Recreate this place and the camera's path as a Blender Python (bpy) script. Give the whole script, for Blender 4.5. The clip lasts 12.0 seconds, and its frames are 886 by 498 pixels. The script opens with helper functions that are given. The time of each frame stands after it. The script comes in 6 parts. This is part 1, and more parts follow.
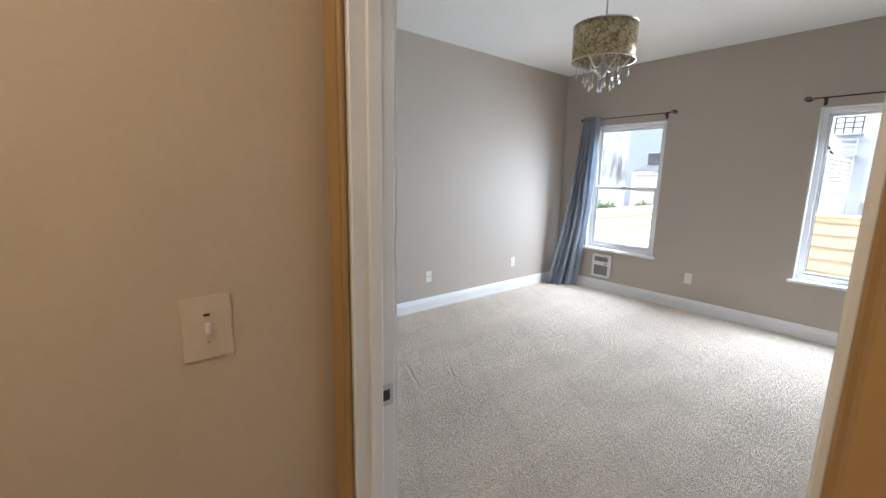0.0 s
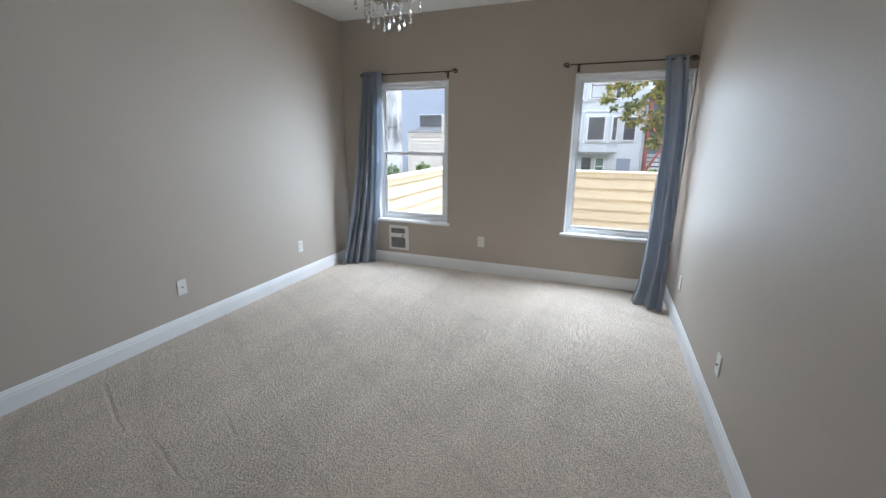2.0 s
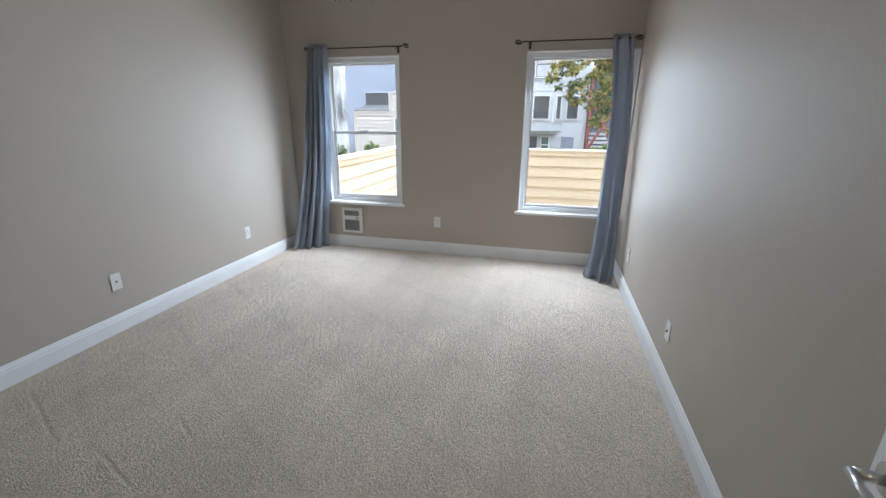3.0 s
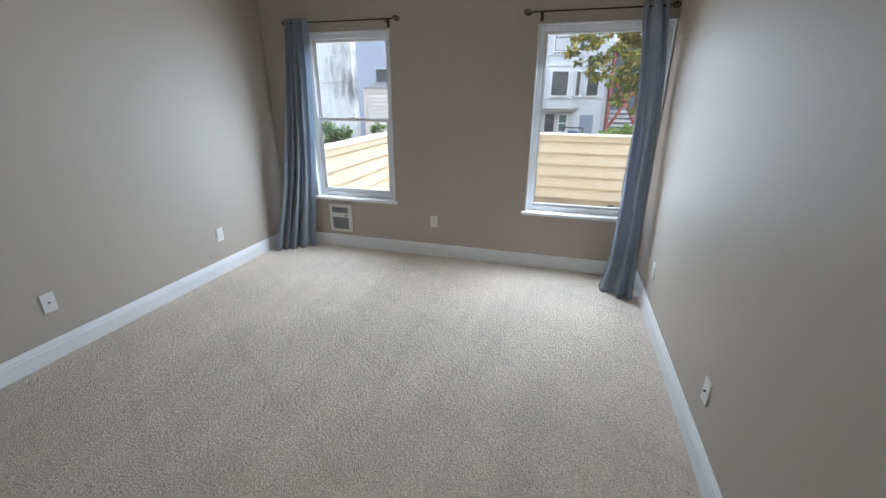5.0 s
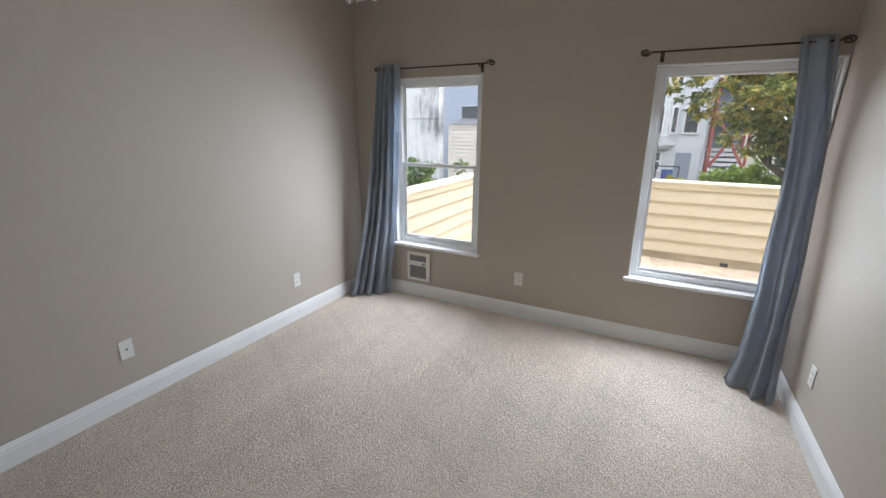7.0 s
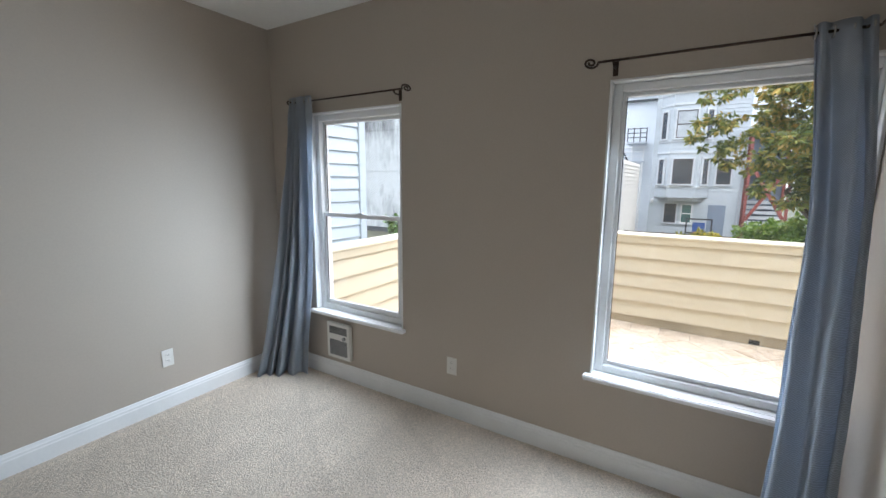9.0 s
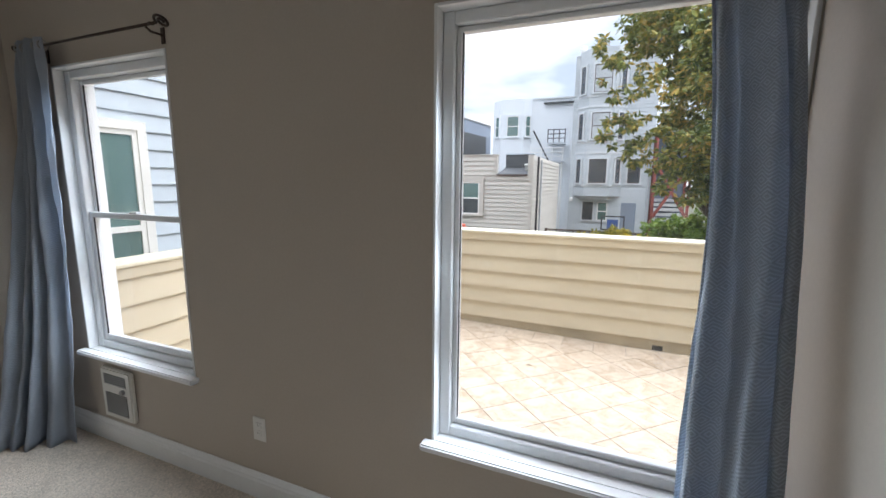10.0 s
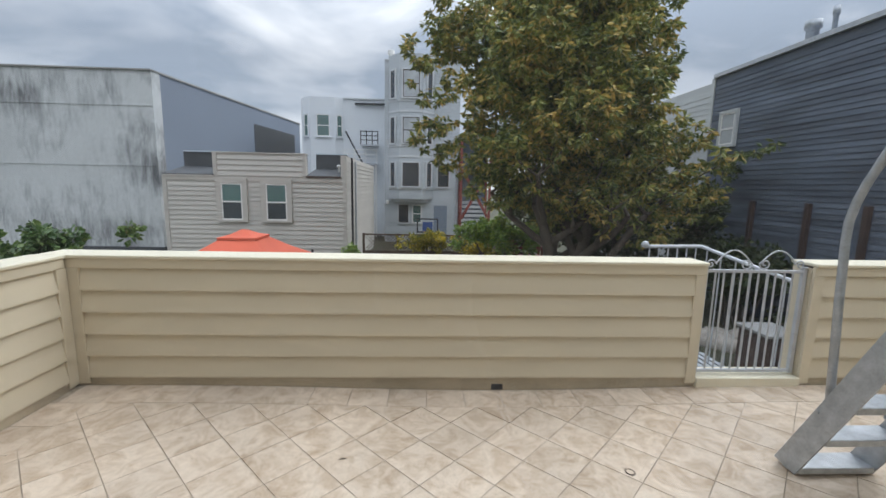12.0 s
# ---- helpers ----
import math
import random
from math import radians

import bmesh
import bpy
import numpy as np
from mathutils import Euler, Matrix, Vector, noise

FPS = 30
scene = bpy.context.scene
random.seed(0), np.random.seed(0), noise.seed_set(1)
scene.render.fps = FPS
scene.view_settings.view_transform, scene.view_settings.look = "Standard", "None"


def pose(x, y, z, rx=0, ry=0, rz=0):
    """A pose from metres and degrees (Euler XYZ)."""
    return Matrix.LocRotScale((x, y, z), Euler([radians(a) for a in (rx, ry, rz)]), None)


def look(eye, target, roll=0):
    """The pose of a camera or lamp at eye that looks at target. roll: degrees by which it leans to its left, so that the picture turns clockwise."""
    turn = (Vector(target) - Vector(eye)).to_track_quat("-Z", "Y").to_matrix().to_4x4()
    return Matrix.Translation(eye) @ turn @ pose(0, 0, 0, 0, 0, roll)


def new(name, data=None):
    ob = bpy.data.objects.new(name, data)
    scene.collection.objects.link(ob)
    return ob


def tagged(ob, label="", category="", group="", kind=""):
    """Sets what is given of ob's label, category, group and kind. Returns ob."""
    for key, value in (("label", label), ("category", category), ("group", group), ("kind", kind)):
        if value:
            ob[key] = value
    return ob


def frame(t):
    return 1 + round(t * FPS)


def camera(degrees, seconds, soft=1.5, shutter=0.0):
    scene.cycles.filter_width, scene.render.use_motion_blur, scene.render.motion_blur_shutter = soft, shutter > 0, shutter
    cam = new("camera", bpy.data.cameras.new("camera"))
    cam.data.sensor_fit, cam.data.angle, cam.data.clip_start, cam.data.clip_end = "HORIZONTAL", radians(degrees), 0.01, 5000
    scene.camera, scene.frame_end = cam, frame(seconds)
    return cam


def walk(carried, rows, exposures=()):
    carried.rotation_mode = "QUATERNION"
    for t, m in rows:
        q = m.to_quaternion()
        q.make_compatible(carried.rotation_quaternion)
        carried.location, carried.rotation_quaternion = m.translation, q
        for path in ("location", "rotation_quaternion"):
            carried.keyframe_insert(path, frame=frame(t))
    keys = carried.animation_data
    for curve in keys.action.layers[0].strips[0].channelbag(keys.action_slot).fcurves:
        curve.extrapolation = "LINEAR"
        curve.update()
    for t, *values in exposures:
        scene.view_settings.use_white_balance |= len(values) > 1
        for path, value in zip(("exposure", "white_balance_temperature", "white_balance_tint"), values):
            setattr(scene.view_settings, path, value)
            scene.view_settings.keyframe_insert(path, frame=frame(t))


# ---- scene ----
cam = camera(94.0, 12.0, soft=1.5)
PATH = [
    (0, (-0.396, 0.132, 1.398), (0.86, 1.647, 1.043), 1.1),
    (0.5, (-0.152, 0.311, 1.397), (1.279, 1.654, 1.011), 0.9),
    (1, (0.041, 0.441, 1.433), (1.639, 1.567, 1.011), 0.7),
    (1.5, (0.138, 0.515, 1.429), (1.863, 1.415, 0.966), 0.5),
    (2, (0.166, 0.594, 1.43), (1.969, 1.289, 0.916), 0.4),
    (2.5, (0.185, 0.613, 1.419), (2.023, 1.175, 0.863), 0.4),
    (3, (0.183, 0.665, 1.424), (2.033, 1.127, 0.821), 0.4),
    (3.5, (0.186, 0.687, 1.418), (2.035, 1.105, 0.779), 0.4),
    (5.5, (0.996, 0.627, 1.528), (2.765, 1.221, 0.808), 0.5),
    (6, (1.126, 0.645, 1.539), (2.865, 1.353, 0.85), 0.4),
    (6.5, (1.145, 0.712, 1.571), (2.859, 1.525, 0.937), 0.5),
    (7, (1.123, 0.847, 1.607), (2.834, 1.718, 1.044), 0.5),
    (7.2, (1.15, 0.838, 1.63), (2.854, 1.738, 1.095), 0.5),
    (8.8, (2.062, 0.527, 1.577), (3.736, 1.57, 1.247), 0.4),
    (9, (2.263, 0.524, 1.539), (3.947, 1.552, 1.212), 0.5),
    (9.5, (2.721, 0.441, 1.493), (4.46, 1.375, 1.172), 0.5),
    (10, (3.191, 0.365, 1.47), (5.017, 1.113, 1.146), 0.6),
    (10.5, (3.58, 0.392, 1.499), (5.482, 0.909, 1.157), 0.6),
    (10.8, (3.761, 0.417, 1.499), (5.702, 0.769, 1.169), 0.8),
    (11, (3.917, 0.428, 1.501), (5.872, 0.706, 1.182), 0.5),
    (11.2, (4.07, 0.445, 1.506), (6.034, 0.63, 1.178), 1.0),
    (11.5, (4.265, 0.469, 1.505), (6.241, 0.52, 1.195), 1.0),
    (12, (4.395, 0.483, 1.505), (6.371, 0.395, 1.204), 1.2),
]
EXPOSURES = [(0, 2.12, 6050, 14), (0.6, 1.87, 6050, 14), (1, 1.7, 6000, 13), (2, 1.62, 6000, 12), (3.5, 1.62, 6000, 12), (5.5, 1.4, 5950, 11), (7, 1.42, 6400, 14), (9, 1.36, 6080, 11), (10, 1.0, 6250, 12), (10.5, 0.88, 7000, 21), (11, 0.6, 6200, 15), (11.5, 0.2, 6200, 12), (12, 0.02, 6200, 10)]
walk(cam, [(t, look(eye, target, roll)) for t, eye, target, roll in PATH], EXPOSURES)

# ---- world, sun and lamps ----
SUN_EL, SUN_AZ = 48.0, 200.0
world = bpy.data.worlds.new("overcast_sky")
scene.world = world
world.use_nodes = True
wn, wl = world.node_tree.nodes, world.node_tree.links
wn.clear()
w_out = wn.new("ShaderNodeOutputWorld")
w_sky = wn.new("ShaderNodeTexSky")
w_sky.sky_type, w_sky.sun_disc = "NISHITA", False
w_sky.sun_elevation, w_sky.sun_rotation = radians(SUN_EL), radians(SUN_AZ)
w_bg_sky, w_bg_cloud, w_mix = wn.new("ShaderNodeBackground"), wn.new("ShaderNodeBackground"), wn.new("ShaderNodeMixShader")
w_bg_sky.inputs[1].default_value = 0.1
w_co, w_map, w_noise, w_ramp = wn.new("ShaderNodeTexCoord"), wn.new("ShaderNodeMapping"), wn.new("ShaderNodeTexNoise"), wn.new("ShaderNodeValToRGB")
w_map.inputs["Scale"].default_value = (1.0, 1.0, 3.2)
w_map.inputs["Location"].default_value = (0.35, 0.2, 0.1)
w_noise.inputs["Scale"].default_value, w_noise.inputs["Detail"].default_value, w_noise.inputs["Roughness"].default_value = 2.1, 6.0, 0.5
w_noise.inputs["Distortion"].default_value = 0.3
w_ramp.color_ramp.elements[0].position, w_ramp.color_ramp.elements[0].color = 0.40, (0.40, 0.46, 0.54, 1)
w_ramp.color_ramp.elements[1].position, w_ramp.color_ramp.elements[1].color = 0.60, (0.96, 0.98, 1.0, 1)
w_bg_cloud.inputs[1].default_value = 1.0
w_mix.inputs[0].default_value = 0.88
wl.new(w_co.outputs["Generated"], w_map.inputs[0])
wl.new(w_map.outputs[0], w_noise.inputs["Vector"])
wl.new(w_noise.outputs["Fac"], w_ramp.inputs[0])
wl.new(w_ramp.outputs[0], w_bg_cloud.inputs[0])
w_sep, w_zen = wn.new("ShaderNodeSeparateXYZ"), wn.new("ShaderNodeMapRange")
wl.new(w_co.outputs["Generated"], w_sep.inputs[0])
w_zen.inputs["From Min"].default_value, w_zen.inputs["From Max"].default_value = 0.25, 1.0
w_zen.inputs["To Min"].default_value, w_zen.inputs["To Max"].default_value = 1.0, 3.4
wl.new(w_sep.outputs["Z"], w_zen.inputs[0])
wl.new(w_zen.outputs[0], w_bg_cloud.inputs[1])
wl.new(w_sky.outputs[0], w_bg_sky.inputs[0])
wl.new(w_bg_sky.outputs[0], w_mix.inputs[1])
wl.new(w_bg_cloud.outputs[0], w_mix.inputs[2])
wl.new(w_mix.outputs[0], w_out.inputs[0])

sun_data = bpy.data.lights.new("sun", "SUN")
sun_data.energy, sun_data.angle, sun_data.color = 1.2, radians(40), (1.0, 0.98, 0.95)
new("sun", sun_data).matrix_world = look((0, 0, 20), (0 - math.sin(radians(SUN_AZ)) * -10, math.cos(radians(SUN_AZ)) * -10, 20 - 10 * math.tan(radians(SUN_EL))))


def window_lamp(y0, y1, z0, z1, watts, strips=3, tilt=22.0, turn=16.0):
    """Fill lamps added in a window's opening, on top of the sky's own light: strips one above the other that shine in,
    down and away from the open side of the sky; the neighbour house stands on the other.
    """
    h = (z1 - z0) / strips
    for k in range(strips):
        d = bpy.data.lights.new("window_fill_light", "AREA")
        d.shape, d.size, d.size_y, d.energy, d.color = "RECTANGLE", y1 - y0, h * 0.55, watts / strips, (0.77, 0.905, 1.0)
        d.spread = radians(145)
        z, y = z0 + (k + 0.5) * h, (y0 + y1) / 2
        new("window_fill_light", d).matrix_world = look((4.475, y, z), (4.475 - math.cos(radians(turn)), y + math.sin(radians(turn)), z - math.tan(radians(tilt))))


# added lamps, one set a window, to lift the brightness of the room
window_lamp(2.32, 2.92, 0.62, 1.96, 6.4)
window_lamp(0.26, 0.80, 0.62, 1.96, 9.4)
hall_bulb = bpy.data.lights.new("hall_bulb", "POINT")
hall_bulb.energy, hall_bulb.color, hall_bulb.shadow_soft_size = 4.8, (1.0, 0.83, 0.58), 0.08
new("hall_bulb", hall_bulb).location = (-1.1, 0.3, 2.36)


# ---- materials ----
# faces of the room: door wall, hall side, window wall, right, left, ceiling, floor
XB, XH, XW, YR, YL, H, FZ = 0.148, 0.045, 4.5, -0.06, 3.52, 2.69, -0.033


def material(name, color, rough=0.6, metal=0.0, vary=0.12, scale=3.0, grain=0.05, grain_scale=60.0, bump=0.0, bump_scale=120.0, stretch=(1, 1, 1), island=0.0, spec=0.5):
    """A surface with large-scale variation, fine grain and relief, in world metres."""
    m = bpy.data.materials.new(name)
    m.use_nodes = True
    n, l = m.node_tree.nodes, m.node_tree.links
    b = n["Principled BSDF"]
    b.inputs["Roughness"].default_value, b.inputs["Metallic"].default_value = rough, metal
    b.inputs["Specular IOR Level"].default_value = spec
    g, mp = n.new("ShaderNodeNewGeometry"), n.new("ShaderNodeMapping")
    mp.inputs["Scale"].default_value = stretch
    l.new(g.outputs["Position"], mp.inputs[0])
    big, fine = n.new("ShaderNodeTexNoise"), n.new("ShaderNodeTexNoise")
    big.inputs["Scale"].default_value, big.inputs["Detail"].default_value = scale, 5
    fine.inputs["Scale"].default_value, fine.inputs["Detail"].default_value = grain_scale, 3
    for t in (big, fine):
        l.new(mp.outputs[0], t.inputs["Vector"])
    r1, r2 = n.new("ShaderNodeMapRange"), n.new("ShaderNodeMapRange")
    r1.inputs["From Min"].default_value, r1.inputs["From Max"].default_value = 0.3, 0.7
    r1.inputs["To Min"].default_value, r1.inputs["To Max"].default_value = 1 - vary, 1 + vary
    r2.inputs["From Min"].default_value, r2.inputs["From Max"].default_value = 0.3, 0.7
    r2.inputs["To Min"].default_value, r2.inputs["To Max"].default_value = 1 - grain, 1 + grain
    l.new(big.outputs["Fac"], r1.inputs[0])
    l.new(fine.outputs["Fac"], r2.inputs[0])
    mul = n.new("ShaderNodeMath")
    mul.operation = "MULTIPLY"
    l.new(r1.outputs[0], mul.inputs[0])
    l.new(r2.outputs[0], mul.inputs[1])
    last = mul
    if island:
        oi, r3, m2 = n.new("ShaderNodeObjectInfo"), n.new("ShaderNodeMapRange"), n.new("ShaderNodeMath")
        r3.inputs["To Min"].default_value, r3.inputs["To Max"].default_value = 1 - island, 1 + island
        m2.operation = "MULTIPLY"
        l.new(oi.outputs["Random"], r3.inputs[0])
        l.new(last.outputs[0], m2.inputs[0])
        l.new(r3.outputs[0], m2.inputs[1])
        last = m2
    sc = n.new("ShaderNodeVectorMath")
    sc.operation = "SCALE"
    sc.inputs[0].default_value = color
    l.new(last.outputs[0], sc.inputs["Scale"])
    l.new(sc.outputs[0], b.inputs["Base Color"])
    if bump:
        bn, bt = n.new("ShaderNodeBump"), n.new("ShaderNodeTexNoise")
        bt.inputs["Scale"].default_value, bt.inputs["Detail"].default_value = bump_scale, 4
        bn.inputs["Strength"].default_value, bn.inputs["Distance"].default_value = bump, 0.01
        l.new(mp.outputs[0], bt.inputs["Vector"])
        l.new(bt.outputs["Fac"], bn.inputs["Height"])
        l.new(bn.outputs[0], b.inputs["Normal"])
    return m


def glass(name, tint=(1, 1, 1), gloss=0.035):
    """Thin clear pane: see-through with a mirror film, stronger at a slant, and a faint dust film that lays haze over
    the view.
    """
    m = bpy.data.materials.new(name)
    m.use_nodes = True
    n, l = m.node_tree.nodes, m.node_tree.links
    n.remove(n["Principled BSDF"])
    tr, gl, mx, lw = n.new("ShaderNodeBsdfTransparent"), n.new("ShaderNodeBsdfGlossy"), n.new("ShaderNodeMixShader"), n.new("ShaderNodeLayerWeight")
    tr.inputs[0].default_value = (*tint, 1)
    gl.inputs["Roughness"].default_value = 0.0
    lw.inputs["Blend"].default_value = 0.5
    pw, ad = n.new("ShaderNodeMath"), n.new("ShaderNodeMath")
    pw.operation, pw.inputs[1].default_value = "POWER", 5.0
    ad.operation, ad.inputs[1].default_value, ad.inputs[2].default_value = "MULTIPLY_ADD", 0.7, gloss
    l.new(lw.outputs["Facing"], pw.inputs[0])
    l.new(pw.outputs[0], ad.inputs[0])
    l.new(ad.outputs[0], mx.inputs[0])
    l.new(tr.outputs[0], mx.inputs[1])
    l.new(gl.outputs[0], mx.inputs[2])
    # faint translucent layer, added to veil the view outside with pale haze
    dust_haze, film = n.new("ShaderNodeBsdfTranslucent"), n.new("ShaderNodeMixShader")
    film.inputs[0].default_value = 0.007
    l.new(mx.outputs[0], film.inputs[1])
    l.new(dust_haze.outputs[0], film.inputs[2])
    l.new(film.outputs[0], n["Material Output"].inputs[0])
    return m


M_WALL = material("taupe_wall_paint", (0.475, 0.42, 0.362), 0.62, vary=0.03, scale=1.2, grain=0.02, grain_scale=90, bump=0.06, bump_scale=220)
M_CEIL = material("white_ceiling_paint", (0.84, 0.84, 0.82), 0.8, vary=0.02, scale=1.0, grain=0.02, bump=0.08, bump_scale=150)
M_HALL = material("tan_hall_paint", (0.60, 0.505, 0.39), 0.6, vary=0.04, scale=2, grain=0.02, bump=0.06, bump_scale=220)
M_TRIM = material("white_trim_paint", (0.82, 0.83, 0.84), 0.38, vary=0.03, scale=4, grain=0.015, bump=0.02, bump_scale=80)
# casing paint; on the hinge jamb it stands for dim warm hall light
M_HALLTRIM = material("tan_casing_paint_and_dim_lit_jamb", (0.40, 0.25, 0.10), 0.5, vary=0.05, scale=3, grain=0.03)
M_VINYL = material("white_vinyl_frame", (0.80, 0.82, 0.84), 0.35, vary=0.02, scale=5, grain=0.01)
M_GASKET = material("black_rubber_gasket", (0.03, 0.03, 0.033), 0.6, vary=0.1)
M_PLATE = material("white_plastic_plate", (0.76, 0.75, 0.72), 0.35, vary=0.02, grain=0.01)
M_CREAMPLATE = material("cream_plastic_plate", (0.67, 0.575, 0.455), 0.4, vary=0.02, grain=0.01)
M_SLOT = material("dark_plastic_slot", (0.03, 0.03, 0.03), 0.6)
M_GRILLE = material("grey_heater_grille", (0.36, 0.36, 0.36), 0.5, vary=0.08)
M_BRONZE = material("dark_bronze_metal", (0.06, 0.04, 0.03), 0.38, metal=0.7, vary=0.25, scale=20, grain=0.1)
M_STEEL = material("satin_steel", (0.55, 0.54, 0.52), 0.3, metal=1.0, vary=0.06, scale=15)
M_GLASS = glass("clear_window_glass")
M_CREAM = material("cream_painted_siding", (0.585, 0.52, 0.385), 0.55, vary=0.04, scale=1.6, grain=0.02, grain_scale=40, bump=0.08, bump_scale=60, stretch=(1, 1, 4), island=0.02)
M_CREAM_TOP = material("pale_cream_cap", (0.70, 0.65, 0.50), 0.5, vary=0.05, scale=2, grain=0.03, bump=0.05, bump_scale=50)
M_CURB = material("weathered_curb_paint", (0.42, 0.36, 0.26), 0.7, vary=0.18, scale=3, grain=0.08, bump=0.15, bump_scale=40)
M_GALV = material("galvanised_steel", (0.40, 0.43, 0.46), 0.45, metal=0.55, vary=0.18, scale=14, grain=0.1, grain_scale=90, bump=0.05, bump_scale=60)
M_GREYPAINT = material("silver_painted_iron", (0.46, 0.48, 0.51), 0.45, metal=0.2, vary=0.12, scale=10, grain=0.06)
M_BLUEHOUSE = material("pale_blue_siding_paint", (0.47, 0.53, 0.585), 0.55, vary=0.05, scale=1.5, grain=0.03, bump=0.06, bump_scale=40, stretch=(1, 1, 4), island=0.03)
M_BEIGE = material("beige_house_siding", (0.48, 0.455, 0.41), 0.6, vary=0.05, scale=0.8, grain=0.03, grain_scale=20, stretch=(1, 1, 3), island=0.04)
M_BEIGE_TRIM = material("beige_house_trim", (0.47, 0.44, 0.395), 0.55, vary=0.05)
M_ROOF = material("dark_grey_roofing", (0.06, 0.065, 0.07), 0.7, vary=0.2, scale=1.5, grain=0.1, bump=0.1, bump_scale=30)
M_BLUESIDE = material("slate_blue_stucco", (0.20, 0.235, 0.29), 0.8, vary=0.05, scale=0.3, grain=0.04, grain_scale=8, bump=0.1, bump_scale=20)
M_TALL = material("grey_white_clapboard", (0.45, 0.48, 0.50), 0.6, vary=0.06, scale=0.5, grain=0.05, grain_scale=9, stretch=(1, 1, 5))
M_WHITEB = material("white_stucco", (0.68, 0.71, 0.74), 0.7, vary=0.05, scale=0.4, grain=0.03, grain_scale=8)
M_FARTRIM = material("far_window_trim", (0.55, 0.57, 0.58), 0.5, vary=0.04)
M_FARFRAME = material("brown_window_sash", (0.09, 0.075, 0.07), 0.5, vary=0.1)
M_DARKBOARD = material("blue_black_weathered_boards", (0.115, 0.135, 0.17), 0.75, vary=0.35, scale=0.9, grain=0.2, grain_scale=14, bump=0.3, bump_scale=25, stretch=(0.5, 1, 3), island=0.2, spec=0.3)
M_PALEBOARD = material("pale_grey_siding_paint", (0.50, 0.52, 0.52), 0.6, vary=0.05, scale=1, island=0.04)
M_REDWOOD = material("red_painted_timber", (0.26, 0.075, 0.06), 0.6, vary=0.15, scale=3)
M_RUST = material("rusty_brown_post", (0.075, 0.05, 0.042), 0.7, vary=0.25, scale=5)
M_ORANGE = material("orange_canopy_fabric", (0.62, 0.12, 0.06), 0.75, vary=0.1, scale=2, grain=0.05, bump=0.1, bump_scale=60)
M_LATTICE = material("brown_lattice_wood", (0.10, 0.065, 0.045), 0.75, vary=0.2, scale=4)
M_GROUND = material("yard_earth_and_grass", (0.075, 0.075, 0.045), 0.95, vary=0.4, scale=0.7, grain=0.3, grain_scale=12, bump=0.4, bump_scale=14)
M_BARK = material("grey_brown_bark", (0.11, 0.09, 0.07), 0.9, vary=0.3, scale=5, grain=0.2, grain_scale=40, bump=0.6, bump_scale=30, stretch=(1, 1, 0.3))
M_STONE = material("pale_rough_stone", (0.36, 0.33, 0.29), 0.85, vary=0.2, scale=6, grain=0.12, bump=0.4, bump_scale=20)
M_BLUEBOARD = material("blue_backboard_paint", (0.05, 0.10, 0.28), 0.4, vary=0.1)
M_BLACK = material("black_painted_metal", (0.025, 0.025, 0.03), 0.5, vary=0.1)
M_CONCRETE_GREY = material("grey_concrete", (0.30, 0.30, 0.29), 0.85, vary=0.15, scale=1.2, grain=0.06)
M_GROUT = material("weathered_tile_grout", (0.29, 0.245, 0.19), 0.9, vary=0.6, scale=3.5, grain=0.3, grain_scale=30)
M_CRYSTAL = bpy.data.materials.new("cut_crystal")
M_CRYSTAL.use_nodes = True
_b = M_CRYSTAL.node_tree.nodes["Principled BSDF"]
_b.inputs["Base Color"].default_value, _b.inputs["Roughness"].default_value = (0.95, 0.96, 0.97, 1), 0.02
_b.inputs["Transmission Weight"].default_value, _b.inputs["IOR"].default_value = 1.0, 1.6


def tune(m, node_kind, **kw):
    n = m.node_tree.nodes.new(node_kind)
    for key, value in kw.items():
        n.inputs[key.replace("_", " ")].default_value = value
    return n


